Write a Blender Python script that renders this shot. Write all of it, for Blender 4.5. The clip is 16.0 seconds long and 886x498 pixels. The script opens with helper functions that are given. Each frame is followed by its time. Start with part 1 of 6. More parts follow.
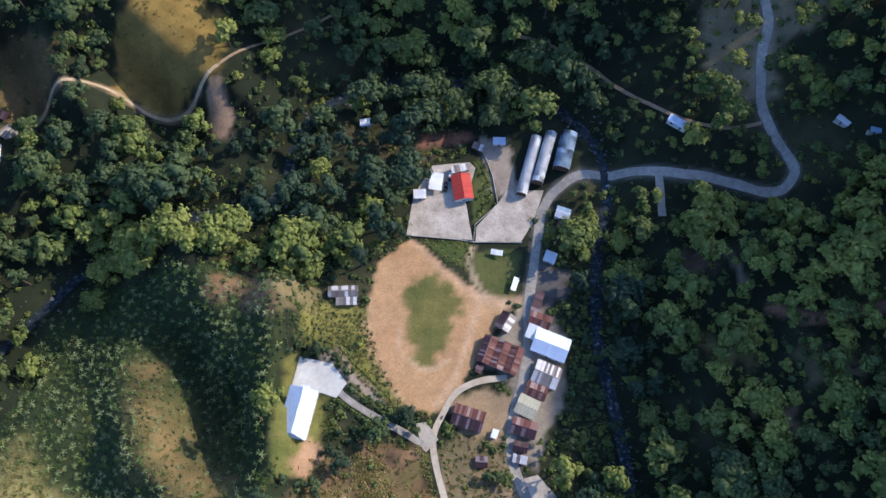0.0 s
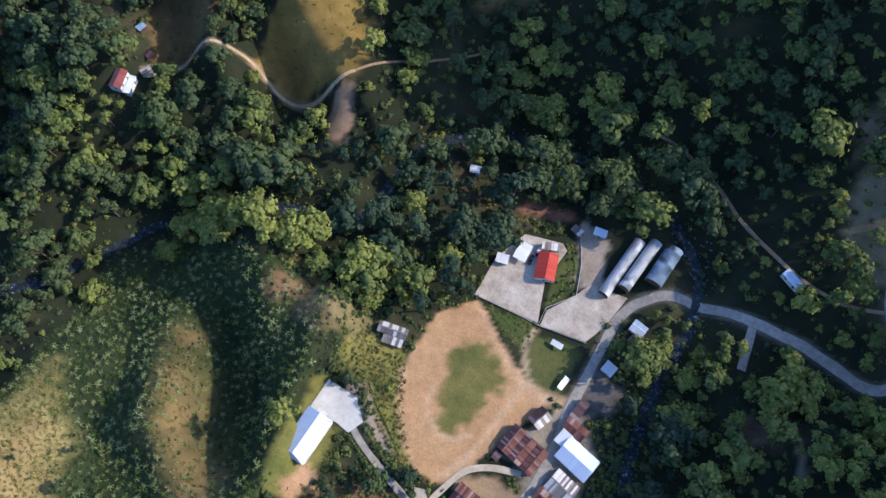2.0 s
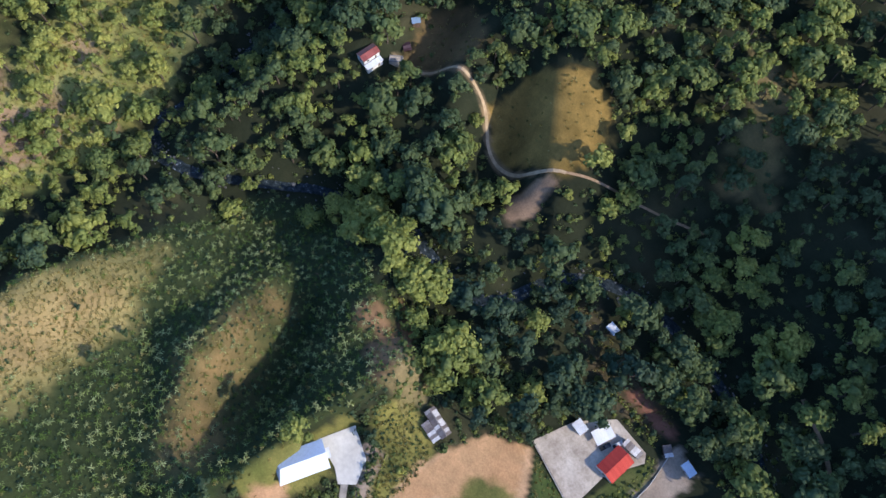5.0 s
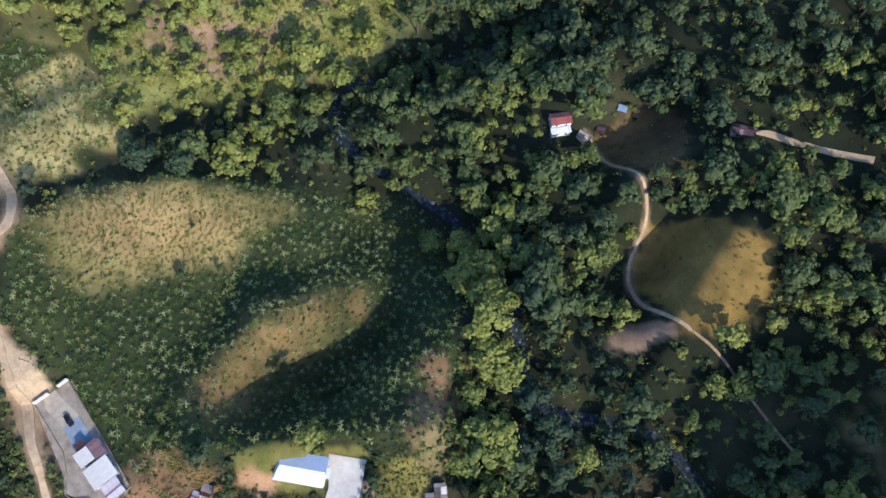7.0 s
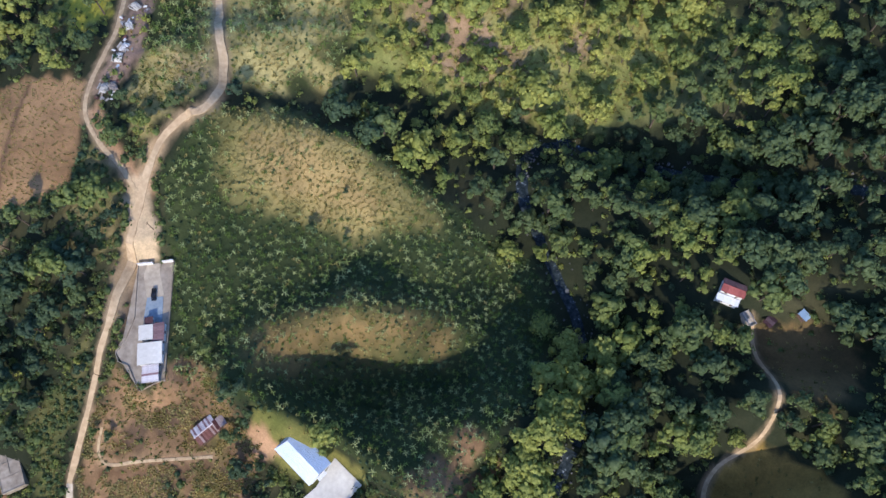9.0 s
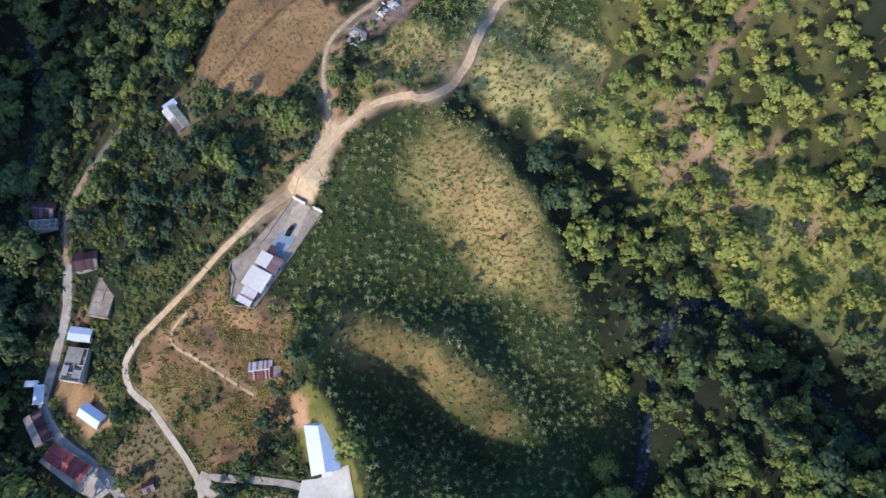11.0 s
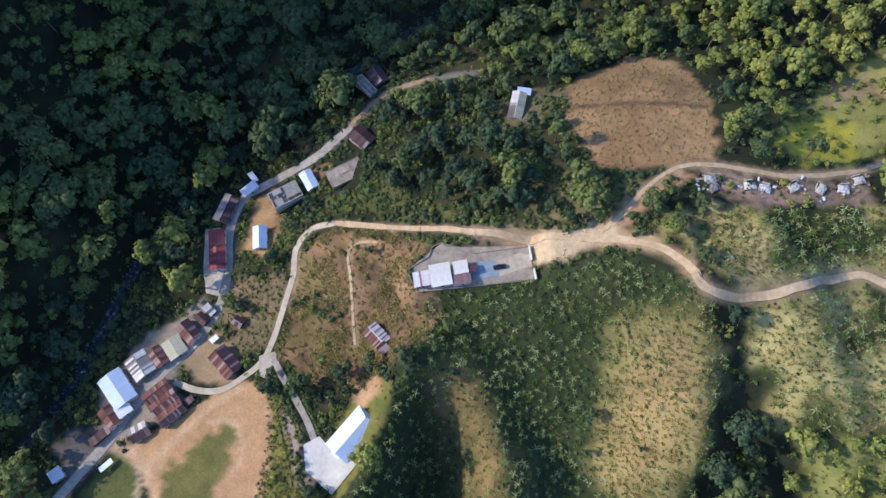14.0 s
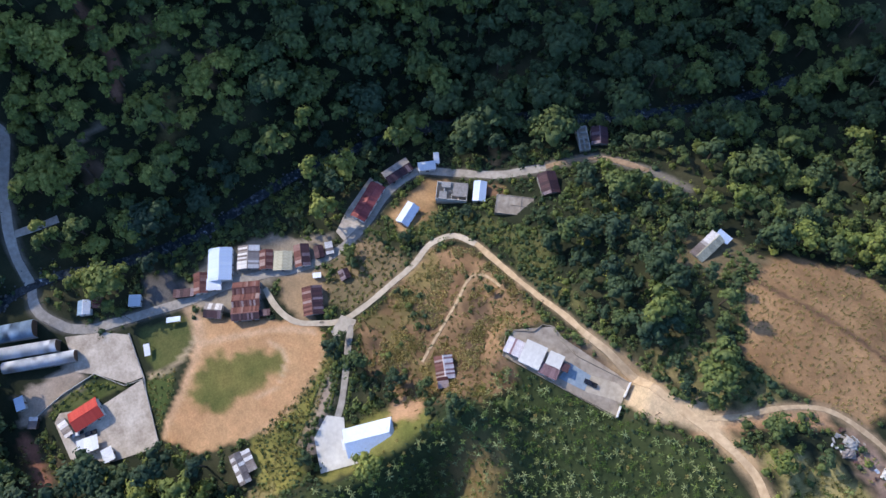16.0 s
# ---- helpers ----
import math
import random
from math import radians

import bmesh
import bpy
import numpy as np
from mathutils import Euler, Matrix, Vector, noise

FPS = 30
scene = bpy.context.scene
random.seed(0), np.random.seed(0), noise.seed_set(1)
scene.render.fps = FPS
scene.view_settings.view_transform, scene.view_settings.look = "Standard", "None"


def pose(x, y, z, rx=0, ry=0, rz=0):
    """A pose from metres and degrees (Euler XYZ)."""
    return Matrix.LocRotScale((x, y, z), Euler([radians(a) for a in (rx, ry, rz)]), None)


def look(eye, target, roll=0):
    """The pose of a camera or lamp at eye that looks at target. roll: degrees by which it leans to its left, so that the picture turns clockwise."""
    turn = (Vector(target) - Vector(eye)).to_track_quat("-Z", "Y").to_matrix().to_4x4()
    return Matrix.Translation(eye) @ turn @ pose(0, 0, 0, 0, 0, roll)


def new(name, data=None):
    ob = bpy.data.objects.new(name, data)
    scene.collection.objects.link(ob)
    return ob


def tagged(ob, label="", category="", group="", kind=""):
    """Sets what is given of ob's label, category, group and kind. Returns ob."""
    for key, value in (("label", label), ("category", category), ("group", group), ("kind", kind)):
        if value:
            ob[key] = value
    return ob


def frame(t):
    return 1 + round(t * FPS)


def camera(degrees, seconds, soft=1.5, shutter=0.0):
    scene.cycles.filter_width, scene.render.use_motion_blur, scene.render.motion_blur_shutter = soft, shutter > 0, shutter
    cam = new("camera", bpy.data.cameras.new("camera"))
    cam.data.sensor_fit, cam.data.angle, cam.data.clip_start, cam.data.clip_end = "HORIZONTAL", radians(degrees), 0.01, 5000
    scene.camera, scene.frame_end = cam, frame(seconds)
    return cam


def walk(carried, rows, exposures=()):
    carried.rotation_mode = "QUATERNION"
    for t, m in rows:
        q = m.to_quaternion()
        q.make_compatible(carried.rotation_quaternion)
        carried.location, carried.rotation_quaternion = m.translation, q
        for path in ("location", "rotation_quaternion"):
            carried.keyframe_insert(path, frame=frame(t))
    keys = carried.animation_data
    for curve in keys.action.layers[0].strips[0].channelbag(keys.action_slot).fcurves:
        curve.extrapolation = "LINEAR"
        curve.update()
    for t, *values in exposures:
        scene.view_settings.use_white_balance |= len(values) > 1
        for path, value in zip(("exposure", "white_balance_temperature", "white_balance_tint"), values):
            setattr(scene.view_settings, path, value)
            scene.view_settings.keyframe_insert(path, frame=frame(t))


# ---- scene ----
cam = camera(63.9, 16.0, 1.5)
PATH = [
    (0, (-1.491, -0.026, 290.060), (-1.451, 0.644, 288.176), 3.6),
    (0.5, (0.431, 7.453, 290.518), (0.408, 8.120, 288.632), 3.3),
    (1, (1.581, 14.823, 290.620), (1.495, 15.482, 288.734), 3.1),
    (1.5, (2.320, 21.619, 290.446), (2.170, 22.267, 288.560), 2.8),
    (2, (2.359, 28.268, 290.268), (2.143, 28.900, 288.383), 2.3),
    (2.5, (0.941, 34.217, 290.131), (0.672, 34.833, 288.247), 3.0),
    (3, (-1.001, 40.359, 289.417), (-1.326, 40.953, 287.535), 3.3),
    (3.6, (-4.074, 46.814, 289.587), (-4.467, 47.372, 287.707), 3.9),
    (4.2, (-8.239, 52.932, 289.475), (-8.702, 53.449, 287.599), 5.2),
    (4.8, (-12.526, 58.242, 289.337), (-13.056, 58.695, 287.462), 6.1),
    (5.5, (-19.633, 64.881, 288.715), (-20.233, 65.241, 286.842), 6.3),
    (6, (-25.278, 69.407, 289.034), (-25.914, 69.683, 287.158), 6.2),
    (6.5, (-32.122, 74.510, 289.212), (-32.775, 74.692, 287.330), 5.5),
    (7, (-39.387, 79.680, 289.501), (-40.048, 79.754, 287.615), 4.1),
    (7.5, (-45.898, 83.940, 289.094), (-46.559, 83.903, 287.207), 2.7),
    (8, (-53.041, 87.065, 288.644), (-53.685, 86.912, 286.757), 1.1),
    (8.5, (-59.860, 89.106, 288.722), (-60.474, 88.846, 286.837), -0.2),
    (9, (-66.271, 90.233, 288.180), (-66.844, 89.866, 286.299), -1.4),
    (9.6, (-74.119, 87.388, 289.377), (-74.603, 86.926, 287.492), -1.8),
    (10.2, (-81.772, 82.067, 289.450), (-82.164, 81.524, 287.566), -2.3),
    (10.8, (-88.760, 73.567, 289.459), (-89.049, 72.968, 287.573), -2.4),
    (11.5, (-95.176, 64.912, 290.524), (-95.325, 64.272, 288.635), -2.6),
    (12, (-98.047, 59.601, 290.142), (-98.092, 58.940, 288.255), -3.2),
    (12.5, (-100.404, 53.761, 289.949), (-100.341, 53.098, 288.063), -3.9),
    (13, (-102.366, 47.097, 289.923), (-102.192, 46.451, 288.038), -4.6),
    (13.5, (-102.687, 41.013, 290.179), (-102.415, 40.399, 288.296), -4.7),
    (14, (-101.965, 34.934, 290.356), (-101.602, 34.365, 288.473), -4.4),
    (14.5, (-100.184, 28.584, 290.418), (-99.739, 28.076, 288.535), -4.3),
    (15, (-97.756, 22.700, 290.200), (-97.236, 22.267, 288.318), -4.4),
    (15.5, (-94.103, 16.857, 290.386), (-93.524, 16.510, 288.503), -4.5),
    (16, (-90.200, 10.992, 290.393), (-89.572, 10.740, 288.511), -4.6),
]
walk(cam, [(t, look(eye, target, roll)) for t, eye, target, roll in PATH], ((0.0, 0.50, 5760, 17), (16.0, 0.50, 5760, 17)))

# ---------------------------------------------------------------- world and sun
SUN_AZ = math.atan2(0.445, 0.895)
SUN_EL = radians(31.0)
world = bpy.data.worlds.new("sky")
scene.world = world
world.use_nodes = True
wn = world.node_tree
sky = wn.nodes.new("ShaderNodeTexSky")
sky.sky_type = "NISHITA"
sky.sun_disc = False
sky.ozone_density = 5.0
sky.sun_elevation = SUN_EL
sky.sun_rotation = math.pi / 2 - SUN_AZ
wn.nodes["Background"].inputs["Strength"].default_value = 0.205
wn.links.new(sky.outputs["Color"], wn.nodes["Background"].inputs["Color"])
sun = new("sun", bpy.data.lights.new("sun", "SUN"))
sun.data.energy, sun.data.angle, sun.data.color = 3.35, radians(0.55), (1.0, 0.88, 0.66)
sun_way = Vector((math.cos(SUN_AZ) * math.cos(SUN_EL), math.sin(SUN_AZ) * math.cos(SUN_EL), math.sin(SUN_EL)))
sun.matrix_world = look(sun_way * 800, (0, 0, 0))

# ---------------------------------------------------------------- plan of the valley (metres)
LATTICE = np.array([[51, 29, 3, -18, -45, -60, -50, -33, -16],
                    [52, 38, 18, 9, -24, -43, -30, -15, -1],
                    [40, 39, 33, 53, 23, -13, -11, -2, 10],
                    [4, 0, -10, 14, 16, -31, -35, -7, 10],
                    [-28, -33, -34, -20, -1, -25, -17, -4, 9],
                    [-12, -17, -17, -14, -5, -29, -20, -12, 9],
                    [42, 39, 21, 3, -34, -34, 9, 22, 38],
                    [77, 62, 38, 27, 7, 13, 51, 68, 81],
                    [103, 83, 63, 58, 57, 66, 92, 112, 126]], float)
LX, LY, LSTEP = -360.0, -280.0, 80.0
MAIN_ROAD = [(-16, -138), (0, -129), (15, -116), (21, -105), (25, -90), (29, -79), (33, -70), (48, -50), (56, -39), (55, -26), (50, -15), (42, -3), (35, 13),
             (34, 24), (36, 37), (40, 49), (43, 66), (44, 84), (47, 101), (50, 118), (53, 132), (60, 142), (71, 149), (88, 149), (103, 148), (116, 146),
             (128, 144), (140, 140), (153, 135), (162, 136), (167, 143), (164, 151), (158, 161), (153, 173), (152, 185), (152, 197), (154, 208), (150, 222), (146, 240)]
LANE = [(33, 51), (21, 49), (11, 44), (5, 35), (1, 25), (2, 14), (6, -1), (10, -14), (16, -26), (14, -37), (5, -43), (-8, -46.5), (-26, -51), (-45, -57.5), (-55, -60), (-66, -64),
        (-77, -67.5), (-90, -72.5), (-103, -77.5), (-114, -81), (-127, -83), (-137, -80), (-146, -74.5), (-158, -77.5), (-164, -81.5), (-174, -89), (-187, -102), (-199, -111), (-216, -113), (-227, -120), (-234, -131), (-243, -142), (-258, -153), (-278, -161)]
RIDGE_TRACK = [(-103, -80), (-107.5, -90), (-111, -103), (-118.5, -117), (-131, -124.5), (-145, -129), (-160, -135), (-174, -144.5), (-186, -155), (-198, -168), (-212, -185), (-228, -202)]
DRIVE = [(-3, 22), (-12, 27), (-20, 31), (-32, 38), (-40, 44)]
BRIDGE_ROAD = [(107, 147), (108, 134), (108, 126)]
SPUR_ROAD = [(153, 166), (139, 165), (121, 170), (106, 178), (89, 190), (76, 202), (55, 216), (35, 224)]
NORTH_TRACK = [(-196, 160), (-184, 169), (-170, 176), (-152, 182), (-135, 176), (-118, 177), (-109, 182), (-100, 191), (-92, 201), (-83, 209), (-73, 216), (-58, 226), (-46, 234)]
FIELD_PATH = [(-20, -42), (-12.5, -39.4), (-9.2, -36), (-10.2, -31), (-16.4, -23.2), (-25.4, -10.2), (-33.5, 1.5)]
FAR_TRACK = [(-182, 218), (-178, 232), (-170, 248), (-162, 268)]
WEST_RIVER = [(-274, 190), (-266, 145), (-259, 109), (-254, 78), (-242, 52), (-226, 40), (-206, 48), (-195, 62), (-179, 84), (-166, 101), (-150, 111), (-130, 118), (-96, 122), (-78, 128), (-70, 140), (-68, 158), (-62, 176), (-40, 196), (0, 205), (50, 195), (84, 165)]
EAST_RIVER = [(84, 165), (85, 150), (85, 136), (80, 117), (77, 95), (76, 69), (80, 44), (84, 20), (86, -10), (80, -50), (64, -88), (44, -120), (34, -150), (26, -190), (20, -240)]

FIELD = [(-10, 115), (7, 100), (22, 89), (36, 84), (27, 70), (20, 58), (14, 48), (3, 35), (-8, 36), (-17, 44), (-28, 63), (-27, 84), (-24, 100)]
OVAL = [(-12, 85), (-7, 94), (3, 98), (11, 92), (13, 84), (8, 74), (6, 64), (1, 56), (-5, 54), (-11, 60), (-12.5, 72)]
PITCH = [(20, 108), (31, 110), (41, 110), (41, 100), (38, 90), (33, 85), (28, 86), (23, 90), (18, 96), (18, 102)]
WEDGE = [(-8, 116), (20, 114), (17, 100), (7, 103)]
YARD_WEST = [(-9, 138), (0, 154), (18, 156), (21, 153), (16, 135), (19, 115.5), (-12, 118)]
YARD_EAST = [(36, 142), (54, 142), (48, 125), (42, 115.5), (20.5, 115.5), (21, 123), (31, 134)]
EARTH_LANE = [(22, 171), (38, 170), (41, 140), (30, 136), (28.5, 150)]
GARDEN = [(21, 157), (28, 150), (31, 138), (27, 130), (20, 125), (19, 138)]
FORECOURT = [(-55, 57), (-41, 54), (-35, 46), (-39, 40), (-45, 42), (-58, 42)]
HALL_LAWN = [(-59.5, 54), (-55, 59), (-46, 42), (-43, 40), (-43.5, 26), (-47, 14), (-51, 8), (-57.5, 8), (-62, 22)]
DRY_GARDEN = [(15, -26), (2, -42), (-25, -49), (-43, -47), (-41, -31), (-56, -27), (-61, -14), (-52, 0), (-45, 16), (-27, 23), (-5, 22), (1, 3)]
COMPOUND = [(-41, -36), (-48, -27), (-88, -55), (-79, -66), (-53, -52), (-47, -51)]
PLOUGHED = [(-78, -175), (-100, -179), (-120, -157), (-132, -126), (-109, -112), (-91, -104), (-68, -123), (-62, -144)]
BANANAS = [(-111, -76), (-146, -76), (-169, -59), (-180, -8), (-177, 25), (-181, 68), (-160, 93), (-106, 96), (-84, 93), (-60, 84), (-60, 70), (-60.5, 56), (-62, 40), (-63, 22), (-58.5, 7), (-55, -10), (-52, -28), (-90, -56)]
DRY_A = [(-145, -72), (-163, -60), (-172, -21), (-171, 22), (-165, 23), (-142, -1), (-131, -27), (-122, -53)]
DRY_B = [(-80, -8), (-100, 6), (-114, 24), (-127, 52), (-122, 55), (-106, 28), (-86, 9), (-72, 1)]
BANANAS_EAST = [(-164, -77), (-184, -95), (-202, -107), (-230, -110), (-240, -94), (-236, -74), (-224, -58), (-196, -47), (-173, -66)]
BANANAS_SOUTH = [(-134, -108), (-153, -114), (-190, -138), (-214, -146), (-231, -133), (-226, -125), (-214, -117), (-197, -114), (-175, -93), (-160, -84), (-148, -82), (-140, -92)]
KNOLL = [(-152, 182), (-149, 204), (-139, 216), (-128, 225), (-113, 225), (-98, 214), (-101, 191), (-109, 185), (-119, 178), (-134, 177)]
KNOLL_WEST = [(-194, 164), (-206, 185), (-196, 203), (-169, 197), (-173, 178)]
RED_BANK = [(-96, 160), (-107, 167), (-107, 180), (-99, 184), (-94, 171)]
WEED_STRIP = [(-57, 73), (-52, 83), (-40, 81), (-29, 78), (-19, 50), (-8, 34), (-15, 36), (-29, 46), (-42, 60), (-55, 67)]
ORANGE_YARD = [(52, -40), (43, -52), (38, -40), (29, -30), (29, -17), (41, -15), (48, -32)]
SOUTH_LOTS = [(36, 0), (15, -12), (4, 4), (3, 20), (12, 28), (30, 22)]
JUNCTION_YARD = [(37, 42), (32, 26), (12, 24), (7, 40), (22, 47)]
APRON = [(-9, 30), (-2, 31), (3, 24), (-2, 19), (-6, 22)]
VILLAGE = [(38, 80), (46, 86), (62, 70), (58, 40), (44, 12), (34, 22), (36, 45), (22, 56)]
RUBBLE_LOT = [(-129, -122), (-149, -126.5), (-166, -134), (-186, -150), (-192, -141), (-168, -125), (-152, -114.5), (-134, -114)]
TERRACE = [(63.5, -15.5), (57.5, -19.5), (50.5, -12), (43.5, -2), (39, 9), (45, 10.5), (52.5, 2)]
SOUTH_CLEAR = [(-36, -118), (-48, -136), (-62, -140), (-60, -120), (-48, -108)]
LIGHT_SLOPE = [(-238, -62), (-289, -9), (-345, 60), (-340, 88), (-300, 84), (-262, 62), (-236, 20), (-228, -12), (-207, -49)]
HUMP = [(-116, -86), (-124, -98), (-137, -107), (-155, -114), (-164, -90), (-158, -85), (-144, -85), (-132, -90)]
LANE_BANK = [(38, -16), (34, -32), (24, -44), (16, -50), (4, -62), (-6, -70), (-22, -64), (-45, -63), (-23, -55), (3, -48), (17, -40), (20, -26)]
TRACK_BANK = [(-69, -71), (-79, -96), (-92, -101), (-113, -112), (-104, -88), (-97, -83), (-86, -77)]
SAND = [(-80, -67), (-89, -73), (-105, -86), (-110, -80), (-104, -72), (-93, -64), (-86, -60)]
SOUTH_STREET = [(66, -50), (62, -22), (44, -12), (30, -16), (24, -60), (8, -76), (6, -92), (22, -98), (40, -72), (52, -60)]
PITCH_EDGE = [(-13, 120), (46, 119), (42, 84), (10, 93)]
STALL_LOT = [(50, 105), (63, 102), (62, 88), (50, 82), (47, 90)]
NORTH_SCRUB = [(-20, 178), (-50, 176), (-48, 160), (-20, 156), (6, 160), (18, 166), (14, 176)]


def smooth_line(points, step=3.0):
    """A Catmull-Rom curve through the points."""
    p = np.array([points[0], *points, points[-1]], float)
    out = []
    for i in range(1, len(p) - 2):
        n = max(2, int(np.linalg.norm(p[i + 1] - p[i]) / step))
        for k in range(n):
            s = k / n
            out.append(0.5 * (2 * p[i] + (p[i + 1] - p[i - 1]) * s + (2 * p[i - 1] - 5 * p[i] + 4 * p[i + 1] - p[i + 2]) * s * s
                              + (3 * p[i] - p[i - 1] - 3 * p[i + 1] + p[i + 2]) * s ** 3))
    out.append(p[-1])
    return np.array(out)


def seg_distance(x, y, line, closed=False):
    p = np.asarray(line, float)
    q = np.roll(p, -1, 0) if closed else p[1:]
    best = np.full(np.shape(x), 1e9)
    for a, b in zip(p, q):
        d = b - a
        s = np.clip(((x - a[0]) * d[0] + (y - a[1]) * d[1]) / max(d @ d, 1e-9), 0, 1)
        best = np.minimum(best, (x - a[0] - s * d[0]) ** 2 + (y - a[1] - s * d[1]) ** 2)
    return np.sqrt(best)


def inside(x, y, poly):
    p = np.asarray(poly, float)
    r = np.zeros(np.shape(x), bool)
    for (ax, ay), (bx, by) in zip(p, np.roll(p, -1, 0)):
        if ay != by:
            r ^= ((ay > y) != (by > y)) & (x < (bx - ax) * (y - ay) / (by - ay) + ax)
    return r


def signed(x, y, poly):
    """Metres outside the polygon; negative inside."""
    d = seg_distance(x, y, poly, True)
    return np.where(inside(x, y, poly), -d, d)


def ramp(v, a, b):
    s = np.clip((v - a) / (b - a), 0, 1)
    return s * s * (3 - 2 * s)


NOISE_TABLE = np.random.RandomState(7).rand(64, 64)


def value_noise(x, y, size, shift=0):
    u, v = np.asarray(x) / size + shift * 17.3, np.asarray(y) / size + shift * 9.1
    i, j = np.floor(u).astype(int), np.floor(v).astype(int)
    fu, fv = u - i, v - j
    fu, fv = fu * fu * (3 - 2 * fu), fv * fv * (3 - 2 * fv)
    t = NOISE_TABLE
    a, b = t[j % 64, i % 64], t[j % 64, (i + 1) % 64]
    c, d = t[(j + 1) % 64, i % 64], t[(j + 1) % 64, (i + 1) % 64]
    return (a * (1 - fu) + b * fu) * (1 - fv) + (c * (1 - fu) + d * fu) * fv


def fractal(x, y, size, shift=0):
    return (value_noise(x, y, size, shift) * 4 + value_noise(x, y, size / 2.1, shift + 1) * 2 + value_noise(x, y, size / 4.3, shift + 2)) / 7


def spline_weight(u):
    u = np.abs(u)
    return np.where(u < 1, (4 - 6 * u ** 2 + 3 * u ** 3) / 6, np.where(u < 2, (2 - u) ** 3 / 6, 0))


# crests: from, to, height, breadth of the sunny and of the shady side
CRESTS = [((-140, 216), (-104, 188), 11.0, 26.0, 12.0), ((-160, 198), (-122, 168), -17.0, 14.0, 17.0), ((-172, 202), (-164, 178), 14.0, 20.0, 12.0),
          ((-200, 194), (-188, 168), -15.0, 14.0, 16.0), ((-64, 84), (-60, -2), 14.0, 9.0, 12.0), ((-108, 64), (-82, 14), -14.0, 13.0, 14.0),
          ((-132, 54), (-112, 18), 8.0, 18.0, 12.0), ((-112, 18), (-76, -10), 9.0, 18.0, 12.0), ((-104, 104), (-90, 62), 12.0, 14.0, 24.0),
          ((-174, 26), (-171, -26), 8.0, 28.0, 14.0), ((-171, -26), (-146, -72), 8.0, 28.0, 14.0),
          ((-222, -52), (-176, -96), 8.0, 22.0, 12.0), ((-160, -100), (-146, -84), 7.0, 16.0, 10.0),
          ((-158, 104), (-166, 56), -13.0, 18.0, 22.0), ((-136, 100), (-130, 66), -8.0, 22.0, 20.0), ((-112, 96), (-70, 80), 5.0, 12.0, 16.0), ((-94, 30), (-98, 56), -8.0, 14.0, 14.0), ((-212, 150), (-222, 96), 9.0, 26.0, 14.0), ((-224, 84), (-214, 50), 6.0, 20.0, 11.0), ((-262, 180), (-248, 84), -13.0, 20.0, 26.0)]
RIVERS = [smooth_line(WEST_RIVER, 6.0), smooth_line(EAST_RIVER, 6.0)]


def raw_height(x, y):
    cx, cy = np.clip(x, LX + LSTEP, LX + 7 * LSTEP), np.clip(y, LY + LSTEP, LY + 7 * LSTEP)
    z = np.zeros(np.shape(x))
    wx = [spline_weight((cx - LX) / LSTEP - i) for i in range(9)]
    for j in range(9):
        wy = spline_weight((cy - LY) / LSTEP - j)
        for i in range(9):
            z = z + LATTICE[j, i] * wx[i] * wy
    for a, b, h, w_east, w_west in CRESTS:
        way = np.array(b, float) - np.array(a, float)
        side = (np.asarray(x) - a[0]) * way[1] - (np.asarray(y) - a[1]) * way[0]
        z = z + h * np.exp(-(seg_distance(x, y, [a, b]) / np.where(side < 0, w_east, w_west)) ** 2)
    # the mountains that close the valley
    west, south, north = np.maximum(0, -x - 330), np.maximum(0, -y - 230), np.maximum(0, y - 310)
    z = z + 110 * (1 - np.exp(-west * 0.4 / 110)) + 80 * (1 - np.exp(-south * 0.3 / 80)) + 120 * (1 - np.exp(-north * 0.4 / 120))
    foot = 148 + 90 * ramp(y, 200, 270)
    steep = 1.2 - 0.38 * ramp(y, -20, 110)
    face = np.minimum(steep * (x - foot), EAST_TOP - 22 * ramp(y, 20, 90) - 20 * ramp(y, 110, 200) + 38 * (1 - ramp(y, 0, 110)) + 0.1 * (x - foot)) + (fractal(x, y, 90, 19) - 0.5) * 22
    w = ramp(x - foot + 148, 160, 230)
    z = z * (1 - w) + face * w
    # two unseen peaks, added so that their shadows reach the northern woods
    for peak, px, py, broad in ((150, 265, 405, 60), (60, 262, 352, 25)):
        z = z + peak * np.exp(-((x - px) ** 2 + (y - py) ** 2) / broad ** 2)
    # the wooded hillside beyond the stream
    z = z + (14 * ramp(x, 86, 122) + 11 * ramp(x, 112, 165)) * (1 - ramp(x, 190, 260)) * (1 - ramp(y, 98, 134)) * ramp(y, -110, -20)
    z = z + (fractal(x, y, 46, 3) - 0.5) * 5 * np.clip(np.abs(x) / 120, 0.3, 1)
    return z


EAST_TOP = 184.0
PADS = []
for poly in (YARD_WEST, YARD_EAST, FORECOURT, COMPOUND, TERRACE):
    c = np.mean(poly, 0)
    PADS.append((poly, float(raw_height(np.array([c[0]]), np.array([c[1]]))[0])))


def height(x, y):
    x, y = np.asarray(x, float), np.asarray(y, float)
    z = raw_height(x, y)
    for line in RIVERS:
        z = z - 4.5 * np.exp(-(seg_distance(x, y, line) / 8.0) ** 2)
    for poly, level in PADS:
        w = 1 - ramp(signed(x, y, poly), 0.5, 8.0)
        z = z * (1 - w) + level * w
    return z


def ground_at(x, y):
    return float(height(np.array([x]), np.array([y]))[0])


